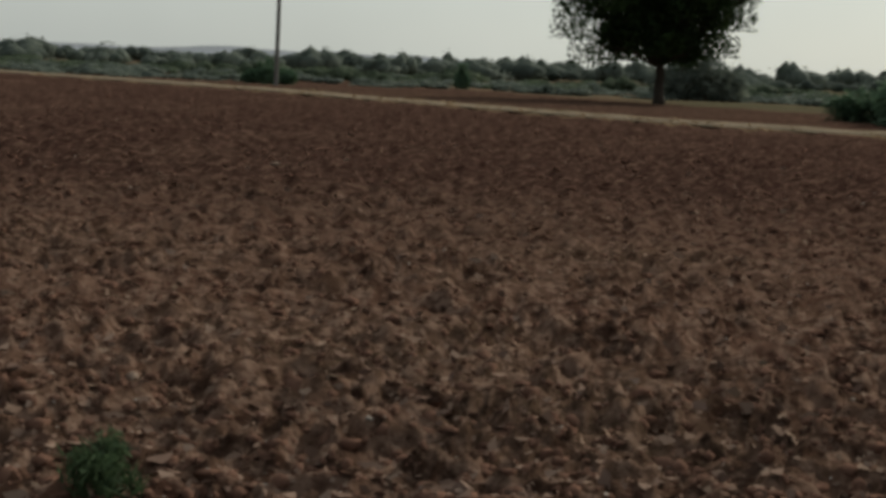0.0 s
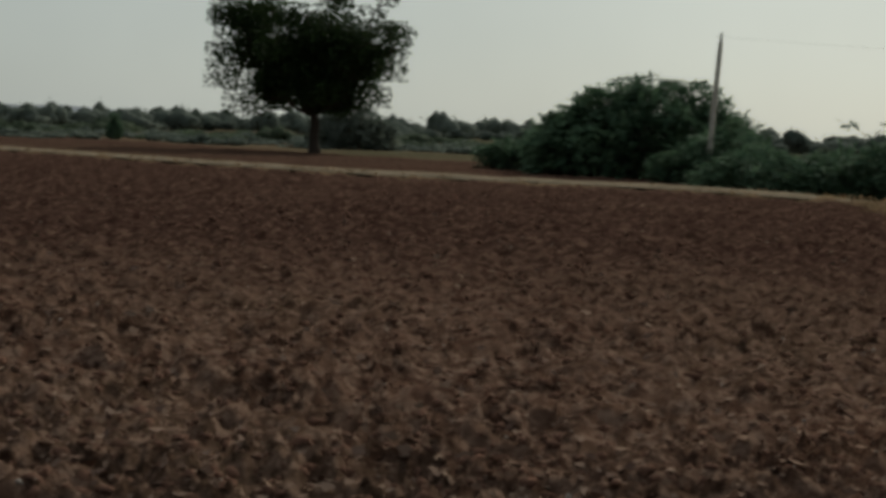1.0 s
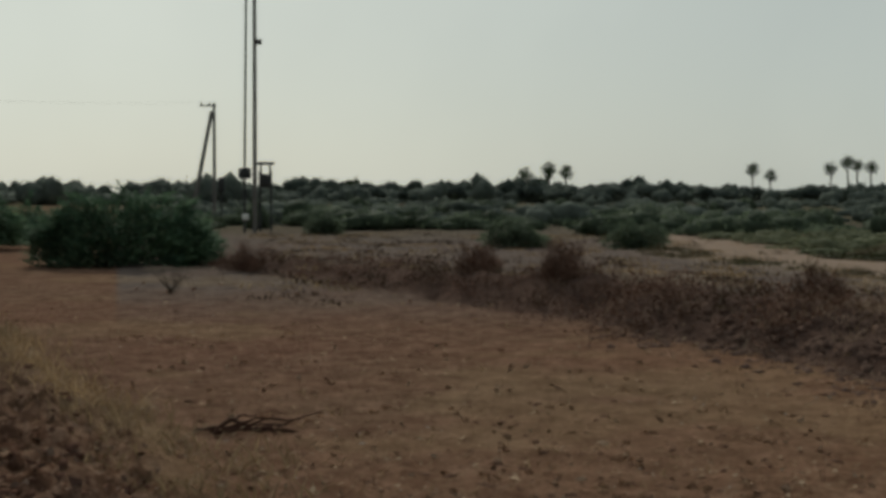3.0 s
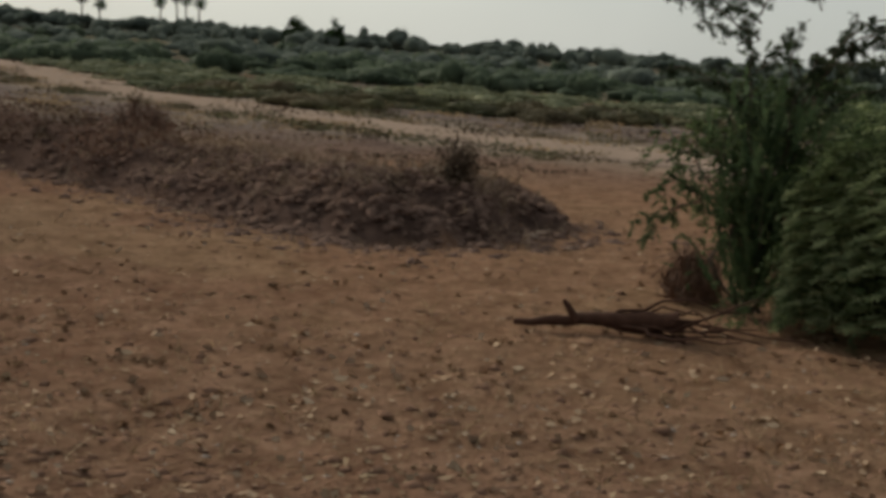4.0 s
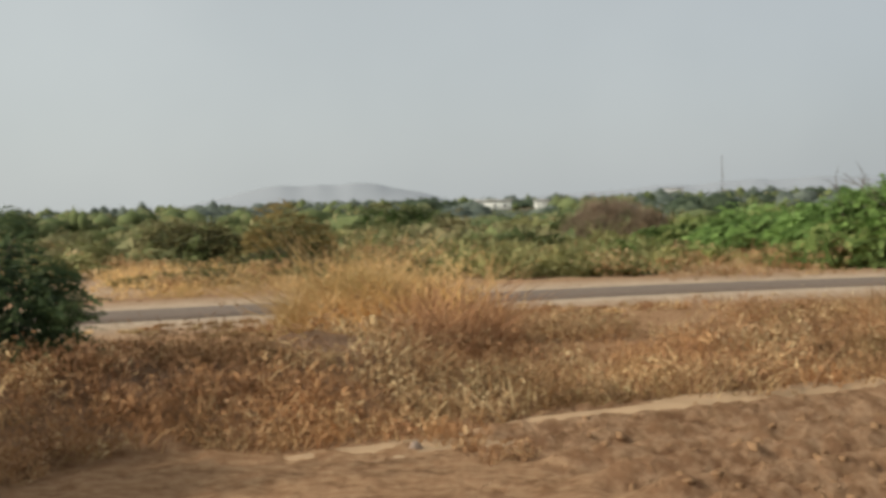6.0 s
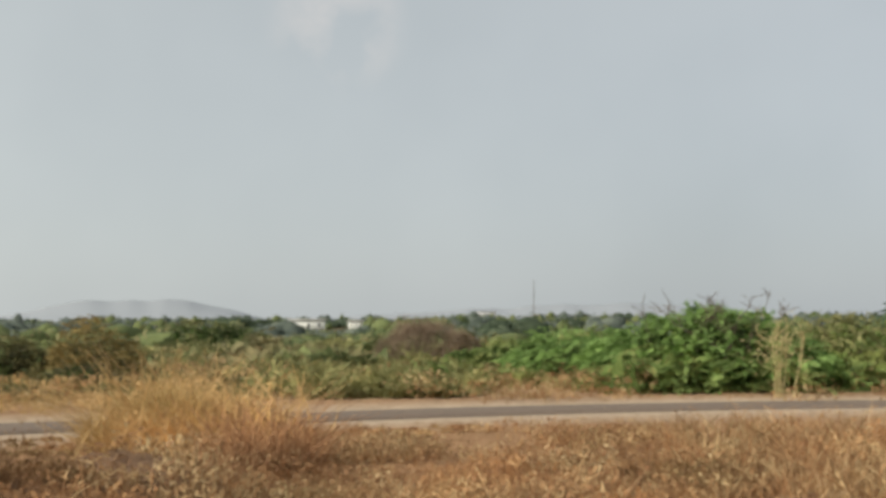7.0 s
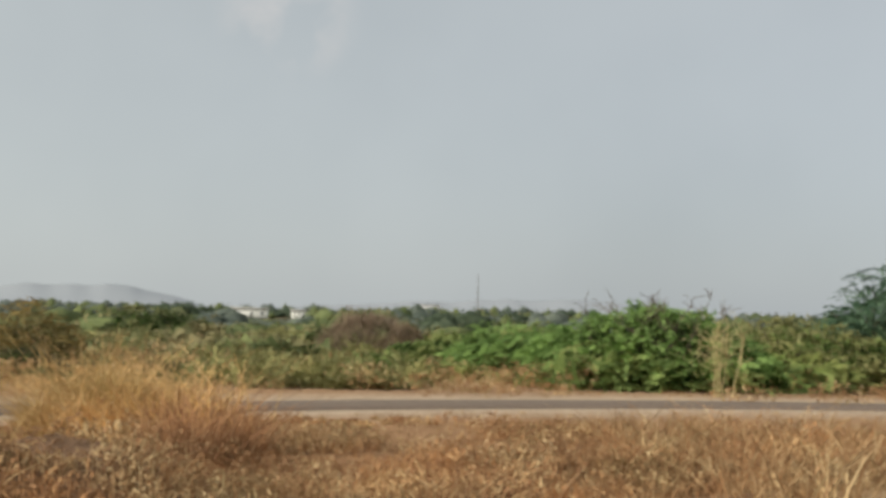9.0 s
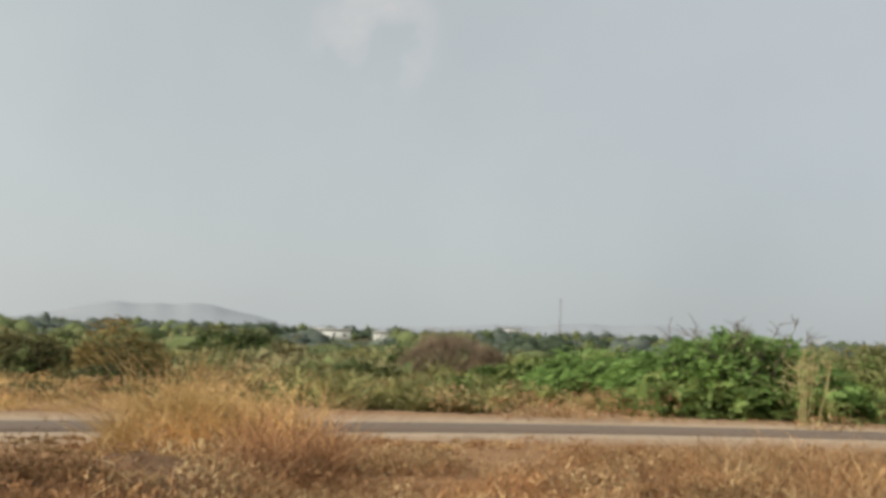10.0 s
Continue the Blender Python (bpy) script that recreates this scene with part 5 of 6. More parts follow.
# bare pale stems showing low down, springing from a few roots
for az0, az1, z, peak in [(111.5, 109.0, 0.55, 0.75), (111.8, 114.2, 0.75, 0.8), (112.2, 106.0, 0.35, 0.6), (112.0, 112.6, 1.0, 0.9), (118.0, 121.0, 0.3, 0.7), (117.6, 115.5, 0.8, 0.8),
                          (102.0, 99.0, 0.45, 0.7), (102.3, 104.8, 0.7, 0.7), (124.0, 121.8, 0.7, 0.8)]:
    s, e = at(az0, front_of(az0) + 0.55) - centre, at(az1, front_of(az1) + 0.1) - centre
    targets.append(((e.x, e.y, z), (s.x, s.y, 0.0), peak - z / 2, None))
fill, fill_way = [], []
# drooping sprays of fronds that make up the body of the bush
for i in range(2100):
    az = rng.uniform(91.0, 128.2)
    top = 1.42 * min(1, (az - 88.5) / 3.5) * min(1, (130 - az) / 2.5) + 0.06 * math.sin(az * 1.3)
    z = top * rng.uniform(0.05, 1.0) ** 0.85
    deep = rng.uniform(0, 1) ** 1.3 * 1.9
    if fbm(np.array([az * 0.42]), np.array([z * 2.4 + deep]), 2, 17)[0] < 0.44 or (z < 1.05 and 103.5 < az < 124 and deep < 1.2 and rng.uniform() < 0.7) or (az > 125 and z < 0.55):
        continue
    q = np.array((at(az, front_of(az) + 0.2 + deep + 0.5 * (z / 1.5) ** 3 + (0.2 if z < 0.3 else 0)) - centre)[:2])
    side = at(az + 90, rng.normal() * 0.8) - at(az, rng.uniform(-0.1, 0.9))
    way = unit(np.array([side.x, side.y, 0.25]))
    t = rng.uniform(0, 1, 15)[:, None]
    ln = rng.uniform(0.25, 0.55)
    p = np.array([q[0], q[1], z]) + way * ln * t - np.array([0, 0, 1.0]) * ln * rng.uniform(0.4, 0.9) * t * t + rng.normal(size=(15, 3)) * 0.025
    fill.append(p[p[:, 2] < top + 0.05])
    fill_way.append((way - np.array([0, 0, 0.9]) * t)[p[:, 2] < top + 0.05])
fill, fill_way = np.concatenate(fill), unit(np.concatenate(fill_way))
# lighter fronds on the outside of the bush, their sunlit look in the colour
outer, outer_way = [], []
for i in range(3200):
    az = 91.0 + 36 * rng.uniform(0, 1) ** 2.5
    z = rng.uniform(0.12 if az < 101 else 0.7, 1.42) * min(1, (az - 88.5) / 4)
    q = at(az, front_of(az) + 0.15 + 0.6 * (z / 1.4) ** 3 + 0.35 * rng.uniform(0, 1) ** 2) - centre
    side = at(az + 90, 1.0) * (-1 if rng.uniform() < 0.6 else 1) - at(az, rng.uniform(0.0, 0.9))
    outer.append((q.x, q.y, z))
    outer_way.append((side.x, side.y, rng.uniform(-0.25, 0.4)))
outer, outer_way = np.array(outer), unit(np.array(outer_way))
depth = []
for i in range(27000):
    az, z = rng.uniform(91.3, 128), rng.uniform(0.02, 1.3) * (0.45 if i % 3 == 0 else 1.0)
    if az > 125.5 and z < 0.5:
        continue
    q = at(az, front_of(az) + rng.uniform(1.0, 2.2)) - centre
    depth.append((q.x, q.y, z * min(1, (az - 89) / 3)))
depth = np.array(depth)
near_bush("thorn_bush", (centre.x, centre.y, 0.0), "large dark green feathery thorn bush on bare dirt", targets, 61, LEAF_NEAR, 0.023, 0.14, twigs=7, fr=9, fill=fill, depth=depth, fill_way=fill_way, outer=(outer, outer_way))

side_place = at(131.3, 11.8)
spray_bush("thorn_bush", (side_place.x, side_place.y, 0.35), "green thorn bush on a low brown earth bank", 1.35, 1.1, 1.2, LEAF_NEAR, 64, 1100, 0.28, 0.045, ragged=0.6, whips=6, whip=0.4, dark=LEAF_SHADED)

# the sapling at its end
centre = at(89.2, 9.8)
targets = []
# whippy stems, then sprigs leaving them sideways near the top: bearing and height of root and tip, arch
for az0, z0, az1, z1, arch in [(89.2, 0, 88.5, 2.12, 0.05), (89.2, 0, 90.6, 1.85, 0.15), (89.2, 0, 87.2, 1.45, 0.1), (89.3, 0, 91.6, 1.55, 0.15), (89.2, 0, 85.6, 0.95, 0.2), (89.2, 0, 86.2, 0.6, 0.25),
                               (89.2, 0, 92.5, 1.1, 0.2), (89.2, 0, 87.6, 1.2, 0.1), (89.2, 0, 90.2, 1.4, 0.1), (89.2, 0, 88.2, 1.6, 0.1)]:
    s, e = at(az0 + rng.normal() * 0.2, 9.8) - centre, at(az1, 9.8 + rng.normal() * 0.15) - centre
    targets.append(((e.x, e.y, z1), (s.x, s.y, z0), arch, z1 > 1.7))
for az0, z0, az1, z1, arch in [(88.7, 1.85, 84.2, 2.08, 0.08), (88.7, 1.75, 85.5, 1.93, 0.04), (88.7, 1.95, 87.8, 2.24, 0.02), (88.6, 1.55, 90.8, 1.95, -0.04), (90.8, 1.95, 89.6, 2.2, 0.12), (88.6, 1.9, 89.9, 2.2, 0.02),
                               (88.7, 1.65, 86.6, 1.82, 0.04), (90.4, 1.35, 95.2, 1.58, 0.36), (90.6, 1.35, 94.2, 1.68, 0.26), (90.2, 1.3, 89.9, 1.78, 0.1), (90.8, 1.4, 92.2, 1.93, 0.06), (91.2, 1.4, 93.4, 1.82, 0.14),
                               (90.0, 1.3, 92.8, 1.68, 0.2), (89.0, 1.2, 85.4, 1.55, 0.12), (89.0, 1.2, 86.0, 1.42, 0.15), (91.0, 1.3, 96.0, 1.6, 0.15), (88.8, 1.6, 90.2, 1.75, 0.05)]:
    s, e = at(az0, 9.8) - centre, at(az1, 9.7 + rng.normal() * 0.1) - centre
    targets.append(((e.x, e.y, z1), (s.x, s.y, z0), arch, True))
whips = np.random.default_rng(63).normal(size=(800, 3)) * [0.2, 0.2, 0.36] + [0, 0.03, 0.85]
whip_way = unit(whips * [1.6, 1.6, 0] + [0, 0, 0.9])
fan = np.random.default_rng(66)
lean, high = fan.normal(size=(420, 2)) * [0.24, 0.16], fan.uniform(0.05, 1.25, 420)
plume_start = np.column_stack([lean * (0.35 + 0.75 * high[:, None]), high])
plume_way = np.column_stack([lean * 1.1 + fan.normal(size=(420, 2)) * 0.2, np.ones(420)])
near_bush("thorn_sapling", (centre.x, centre.y, 0.0), "slender thorn sapling with arching feathery sprigs", targets, 62, LEAF_NEAR, 0.024, 0.075, twigs=10, fr=9, r0=0.012, fill=whips[:350], fill_way=whip_way[:350], plume=(plume_start, plume_way))


# ---- dead log ----
def dead_log():
    rng = np.random.default_rng(8)
    a, b = at(80.5, 8.75), at(88.0, 8.7)
    root = thing("dead_branch", (a.x, a.y, height_at(a.x, a.y)), "dark broken dead branch lying on the dirt", "branch")
    e = b - a
    part("main_limb", tubes([stem(rng, (0, 0, 0.04), (e.x * 0.75, e.y * 0.75, 0.06), 0.018, 0.055, 12, 0.02, 0.2)], 8), DEADWOOD, root, smooth=True)
    part("broken_stub", tubes([stem(rng, (e.x * 0.32, e.y * 0.32, 0.08), (e.x * 0.25, e.y * 0.25, 0.2), 0.032, 0.014, 5, 0, 0.2)], 7), DEADWOOD, root, smooth=True)
    for k in range(20):
        s = rng.uniform(0.4, 0.75)
        q = rng.normal(size=3) * 0.16
        part("dead_twig", tubes([stem(rng, (e.x * s, e.y * s, 0.07), (e.x * (1.0 + 0.25 * rng.uniform()) + q[0], e.y * 1.05 + q[1], 0.03 + abs(q[2]) * 0.35), 0.014, 0.005, 7, 0.02, 0.3)], 5), DEADWOOD, root)


dead_log()


def fallen_sticks(azimuth, distance, label):
    rng = np.random.default_rng(18)
    root = thing("fallen_sticks", planted(azimuth, distance), label, "sticks")
    for k in range(9):
        p = rng.normal(size=2) * [0.14, 0.1]
        q = p + [0.3 + rng.normal() * 0.12, -0.22 + rng.normal() * 0.16]
        part("stick", tubes([stem(rng, (p[0], p[1], 0.03), (q[0], q[1], 0.03 + 0.08 * rng.uniform()), 0.012, 0.005, 7, 0.02, 0.35)], 5), DEADWOOD, root)


fallen_sticks(43.4, 10.0, "dark dead sticks lying on the bare dirt")


# ---- dry grass ----
def grass(name, spots, label, mat, seed, blades, height, spread, width=0.006, lean=0.35):
    """Tufts of dry stalks. spots: x, y, scale."""
    rng = np.random.default_rng(seed)
    spots = np.asarray(spots)
    n = len(spots)
    z0 = ground_height(spots[:, 0], spots[:, 1])
    base = np.repeat(np.column_stack([spots[:, :2], z0]), blades, 0)
    sc = np.repeat(spots[:, 2], blades)[:, None]
    m = len(base)
    base = base + np.column_stack([rng.normal(size=(m, 2)) * spread, np.full(m, -0.01)]) * np.column_stack([sc, sc, np.ones(m)])
    d = np.column_stack([rng.normal(size=(m, 2)) * lean, np.ones(m)])
    hgt = height * sc * rng.uniform(0.4, 1.2, (m, 1))
    side = unit(np.column_stack([rng.normal(size=(m, 2)), np.zeros(m)])) * width * rng.uniform(0.6, 1.6, (m, 1)) * np.sqrt(sc)
    mid = base + d * hgt * 0.55
    tip = base + d * hgt * [1.3, 1.3, 0.95]
    v = np.stack([base - side, base + side, mid + side * 0.8, mid - side * 0.8, tip + side * 0.25, tip - side * 0.25], 1).reshape(-1, 3)
    k = np.arange(m)[:, None] * 6
    f = np.concatenate([k + [0, 1, 2, 3], k + [3, 2, 4, 5]])
    return tagged(new(name, build(name, v, f, [mat])), label, "grass", kind="stuff")


def grass_spots(rng, n, az0, az1, d0, d1, s0, s1, keep=None):
    a, d = np.radians(rng.uniform(az0, az1, n)), rng.uniform(d0, d1, n)
    x, y = d * np.sin(a), d * np.cos(a)
    s = rng.uniform(s0, s1, n) * (0.35 + 1.3 * fbm(x * 0.8, y * 0.8, 2, 7) ** 1.5)
    field = zones(x, y)[0]
    d_road = line_distance(x, y, ROAD)[0]
    s *= np.clip((d_road - 2.0) / 7.0, 0.22, 1) * np.where((a < radians(146.8)) & (d > 11), 0.5, 1)
    ok = (field < 0.4) & (fbm(x * 0.7, y * 0.7, 2, 19) > 0.44) & (d_road > 2.2)
    if keep is not None:
        ok &= keep(x, y)
    return np.column_stack([x, y, s])[ok]


rng = np.random.default_rng(9)
grass("dry_grass", grass_spots(rng, 3000, 133, 184, 8.5, 24, 0.5, 1.1), "tawny dry grass and weeds between field and road", STRAW, 71, 9, 0.34, 0.12, 0.009, 0.7)
grass("dead_weeds", grass_spots(rng, 1200, 133, 184, 8.5, 22, 0.5, 1.0), "dark brown dead weeds among dry grass", TWIG_BROWN, 72, 14, 0.34, 0.12, 0.005, 0.5)
grass("verge_grass", grass_spots(rng, 1500, 132, 186, 24, 42, 0.5, 1.0), "pale dry grass on the far road verge", STRAW, 73, 14, 0.4, 0.2, 0.012, 0.6)
def clump(rng, n, az0, az1, d0, d1, s0, s1):
    a, d = np.radians(rng.uniform(az0, az1, n)), rng.uniform(d0, d1, n)
    return np.column_stack([d * np.sin(a), d * np.cos(a), rng.uniform(s0, s1, n)])


gold = clump(rng, 200, 145.4, 150.4, 17.0, 19.0, 0.55, 1.0)
gold[:, 2] *= 1 - 0.5 * np.abs((np.degrees(np.arctan2(gold[:, 0], gold[:, 1])) - 147.4) / 2.8) ** 2
grass("tall_dry_grass", gold, "soft golden tussock of tall dry grass beside the road", GOLD_STRAW, 74, 36, 0.82, 0.3, 0.008, 0.6)
scrub("golden_seed_heads", np.column_stack([gold[:, :2], gold[:, 2] * 0.35, gold[:, 2] * 0.95]), "pale golden seed heads on tall dry grass", GOLD_STRAW, 174, 130, 0.085, "grass", 0.4)
tall_rng = np.random.default_rng(91)
plumes = np.concatenate([clump(tall_rng, 13, 145.8, 148.3, 17.2, 18.8, 1.15, 1.55), clump(tall_rng, 9, 149.9, 151.3, 16.4, 17.8, 0.95, 1.35)])
grass("grass_stalks", plumes, "thin straw-coloured stalks standing above the golden tussock", GOLD_STRAW, 274, 16, 0.84, 0.22, 0.007, 0.4)
scrub("feathery_seed_heads", np.column_stack([plumes[:, :2], plumes[:, 2] * 0.22, plumes[:, 2] * 0.92]), "feathery straw-coloured seed heads on tall stalks", GOLD_STRAW, 275, 80, 0.075, "grass", 0.45)
rust = clump(rng, 60, 149.2, 152.6, 14.6, 17.6, 0.5, 1.0)
grass("rust_weeds", rust, "rust-brown dead weed stalks beside the golden tussock", RUST_WEED, 175, 30, 0.8, 0.18, 0.007, 0.45)
scrub("rust_weed_leaves", np.column_stack([rust[:, :2], rust[:, 2] * 0.35, rust[:, 2] * 0.75]), "withered rust-brown leaves on dead weeds", RUST_WEED, 176, 70, 0.08, "weeds", 0.35)
far_gold = clump(rng, 170, 138, 151, 26.5, 40, 0.3, 0.9)
scrub("golden_verge", np.column_stack([far_gold[:, :2], far_gold[:, 2] * 0.8, far_gold[:, 2] * 0.5]), "golden dried grass in low heaps beyond the road", GOLD_STRAW, 177, 110, 0.08, "grass", 0.25)
stalky = clump(rng, 90, 166, 176, 12.5, 20, 0.6, 1.2)
grass("pale_stalks", stalky, "pale dry weed stalks leaning before the road", STRAW, 178, 22, 0.5, 0.2, 0.008, 0.7)

dry = grass_spots(rng, 2300, 133, 184, 8.5, 22, 0.6, 1.2)
scrub("dry_weeds", np.column_stack([dry[:, :2], dry[:, 2] * 0.3 + 0.05, dry[:, 2] * 0.42]), "withered tawny weeds in clumps before the road", STRAW, 77, 60, 0.075, "weeds", 0.35)
dry = grass_spots(rng, 750, 133, 184, 8.5, 22, 0.6, 1.2)
scrub("brown_weeds", np.column_stack([dry[:, :2], dry[:, 2] * 0.3 + 0.05, dry[:, 2] * 0.45]), "withered red-brown weeds in clumps before the road", RUST_WEED, 78, 60, 0.07, "weeds", 0.35)
brush = []
for (ax, ay), (bx, by) in zip(BRUSH_BANK, BRUSH_BANK[1:]):
    t = rng.uniform(0, 1, 40)
    brush.append(np.column_stack([ax + (bx - ax) * t + rng.normal(size=40) * 0.5, ay + (by - ay) * t + rng.normal(size=40) * 0.5, rng.uniform(0.2, 0.45, 40), rng.uniform(0.1, 0.4, 40)]))
scrub("dead_brush", np.concatenate(brush), "brown heap of dead brushwood and weeds on a low bank", RUST_WEED, 79, 80, 0.1, "brushwood", 0.15)
# ---- the low bund across the far side of the field ----
def ridge(name, line, half, h, mat, label, crumble=0.0):
    pts = []
    for (ax, ay), (bx, by) in zip(line, line[1:]):
        n = max(2, int(math.hypot(bx - ax, by - ay) / 0.5))
        pts += [(ax + (bx - ax) * i / n, ay + (by - ay) * i / n) for i in range(n)]
    pts = np.array(pts + [line[-1]])
    for _ in range(8):
        pts[1:-1] = (pts[:-2] + 2 * pts[1:-1] + pts[2:]) / 4
    t = unit(np.gradient(pts, axis=0))
    side = np.stack([t[:, 1], -t[:, 0]], -1)
    z0 = np.convolve(np.pad(ground_height(pts[:, 0], pts[:, 1]), 12, mode="edge"), np.ones(25) / 25, "valid")
    run = np.arange(len(pts)) * 0.5
    ends = np.clip(np.minimum(run, run[-1] - run) / 2.0, 0, 1) * 1.25 - 0.25
    rows = []
    for s, k in ((-1, -0.3), (-0.75, 0.25), (-0.4, 0.85), (0, 1.0), (0.4, 0.85), (0.75, 0.25), (1, -0.3)):
        q = pts + side * half * s
        rows.append(np.column_stack([q, z0 + h * np.where(k > 0, k * ends, k) * (0.6 + 0.8 * fbm(q[:, 0] * 0.9, q[:, 1] * 0.9, 3, 23)) + crumble * h * (fbm(q[:, 0] * 5, q[:, 1] * 5, 3, 27) - 0.5)]))
    v = np.stack(rows, 1)
    n, k = v.shape[:2]
    i, j = np.meshgrid(np.arange(n - 1), np.arange(k - 1), indexing="ij")
    f = np.stack([i * k + j, i * k + j + 1, (i + 1) * k + j + 1, (i + 1) * k + j], -1).reshape(-1, 4)
    return tagged(new(name, build(name, v.reshape(-1, 3), f, [mat], True)), label, "bund", kind="structure")


BUND_EARTH = plain("pale_grassy_bund", (0.3, 0.235, 0.165), 0.95, 0, 1.5, 0.3)
ridge("field_bund", BUND[1:], 0.5, 0.1, BUND_EARTH, "low pale earth bund with dry grass across the field")

LIP_EARTH = plain("pale_crumbled_earth", (0.4, 0.27, 0.165), 0.95, 0, 3, 0.3)
ridge("tilled_lip", [(5.3, -7.6), (4.85, -8.9), (4.5, -10.2), (3.5, -11.3), (1.8, -13.7), (-2.9, -17.3)], 0.36, 0.075, LIP_EARTH, "low pale crumbled earth lip along the tilled strip", 0.9)

edge = []
for (ax, ay), (bx, by) in zip(FIELD_EDGE[:8], FIELD_EDGE[1:8]):
    n = int(math.hypot(bx - ax, by - ay) * 16)
    t = rng.uniform(0, 1, n)
    edge.append(np.column_stack([ax + (bx - ax) * t + rng.normal(size=n) * 0.2 + 0.3, ay + (by - ay) * t + rng.normal(size=n) * 0.3, rng.uniform(0.4, 1.1, n)]))
grass("edge_grass", np.concatenate(edge), "short dry yellow-green grass along the field edge", STRAW_PALE, 75, 12, 0.16, 0.12, 0.006, 0.6)
line = []
for (ax, ay), (bx, by) in zip(BUND[:7], BUND[1:8]):
    n = int(math.hypot(bx - ax, by - ay) * 7)
    t = rng.uniform(0, 1, n)
    line.append(np.column_stack([ax + (bx - ax) * t + rng.normal(size=n) * 0.3, ay + (by - ay) * t + rng.normal(size=n) * 0.3, rng.uniform(0.5, 1.2, n)]))
grass("bund_grass", np.concatenate(line), "pale dry grass on the low field bund", STRAW_PALE, 76, 9, 0.13, 0.2, 0.02, 0.6)


near = at(-12.5, 5.2)
bush("weed", (near.x, near.y, height_at(near.x, near.y)), "small green weed growing in the ploughed soil", 0.13, 0.12, 0.16, LEAF_PLUME, 80, 260, (0.05, 0.011), 11, 10, "weed", "", 0, False, 9, False)


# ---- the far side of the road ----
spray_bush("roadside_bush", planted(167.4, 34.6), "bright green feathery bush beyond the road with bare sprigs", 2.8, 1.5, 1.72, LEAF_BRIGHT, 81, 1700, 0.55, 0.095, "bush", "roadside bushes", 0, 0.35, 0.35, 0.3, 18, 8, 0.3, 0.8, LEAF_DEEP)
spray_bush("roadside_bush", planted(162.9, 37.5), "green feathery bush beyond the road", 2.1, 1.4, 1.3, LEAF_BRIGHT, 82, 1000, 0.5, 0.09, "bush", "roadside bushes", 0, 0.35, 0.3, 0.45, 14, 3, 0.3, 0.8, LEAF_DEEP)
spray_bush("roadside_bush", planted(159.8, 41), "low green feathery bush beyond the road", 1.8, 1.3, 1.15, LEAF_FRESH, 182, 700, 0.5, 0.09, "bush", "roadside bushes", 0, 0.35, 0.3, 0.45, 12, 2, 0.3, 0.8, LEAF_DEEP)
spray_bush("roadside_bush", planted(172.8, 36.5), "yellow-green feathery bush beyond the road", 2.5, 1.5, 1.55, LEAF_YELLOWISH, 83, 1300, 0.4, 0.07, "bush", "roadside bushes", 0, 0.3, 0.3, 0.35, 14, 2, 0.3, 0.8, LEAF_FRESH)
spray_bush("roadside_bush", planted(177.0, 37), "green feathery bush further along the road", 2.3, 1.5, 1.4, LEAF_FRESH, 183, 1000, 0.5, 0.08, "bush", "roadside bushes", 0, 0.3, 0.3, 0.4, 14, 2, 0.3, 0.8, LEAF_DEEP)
spray_bush("roadside_tree", planted(176.8, 60), "dark green spreading thorn tree beyond the road", 3.4, 2.6, 3.7, LEAF_THORN, 84, 1300, 0.8, 0.13, "tree", "", 0, 0.15, 0.15, 0.55, 20, 14, 0.6, 0.7)
bush("leafless_bush", planted(156.8, 44), "grey-brown leafless bush among green scrub", 1.65, 1.1, 1.62, TWIG_GREY, 85, 7000, (0.22, 0.014), 34, 2, "bush", "", 0, True, 11, False, 0.4)
bush("leafless_bush", planted(158.3, 47), "low dark leafless side of a dry bush", 0.9, 0.8, 1.2, TWIG_BROWN, 185, 3000, (0.2, 0.014), 18, 1, "bush", "", 0, True, 8, False, 0.4)


def sprig_fan(place, label):
    """Long bare sprigs that rise out of a bush."""
    rng = np.random.default_rng(89)
    root = thing("bare_sprigs", place, label, "branches")
    for k in range(18):
        s = np.array([rng.uniform(-1.9, 1.5), rng.normal() * 0.3, 0.0])
        e = s + [rng.normal() * 0.6 + (0.5 if s[0] < -0.8 else -0.5), rng.normal() * 0.3, rng.uniform(1.72, 2.12)]
        main = stem(rng, s, e, 0.016, 0.006, 10, 0.05, 0.16)
        part("sprig", tubes([main], 5), BARK, root)
        for t in rng.uniform(0.72, 1.0, 6):
            q, d = along(main, np.array([t]))
            part("twig", tubes([stem(rng, q[0], q[0] + d[0] * 0.15 + rng.normal(size=3) * [0.16, 0.16, 0.05], 0.009, 0.005, 5, 0, 0.2)], 4), BARK, root)
    return root


sprig_fan(planted(167.6, 33.6), "dark bare sprigs rising out of the green bush")
spray_bush("brown_bush", planted(144.6, 39), "brownish olive bush with a rounded top beyond the road", 1.25, 0.9, 1.6, RUST_OLIVE, 86, 900, 0.3, 0.055, droop=0.15, lift=0.35, ragged=0.35, inner=0.5, dark=LEAF_OLIVE)
spray_bush("brown_bush", planted(144.3, 35.5), "low dark olive bush beyond the road", 1.1, 0.8, 0.62, LEAF_OLIVE_DARK, 87, 500, 0.3, 0.05, droop=0.2, dark=LEAF_DEEP)
spray_bush("roadside_bush", planted(141.2, 43), "dark olive green bush beyond the road bend", 1.8, 1.2, 1.35, LEAF_OLIVE, 187, 800, 0.4, 0.07, "bush", "roadside bushes", dark=LEAF_OLIVE_DARK)
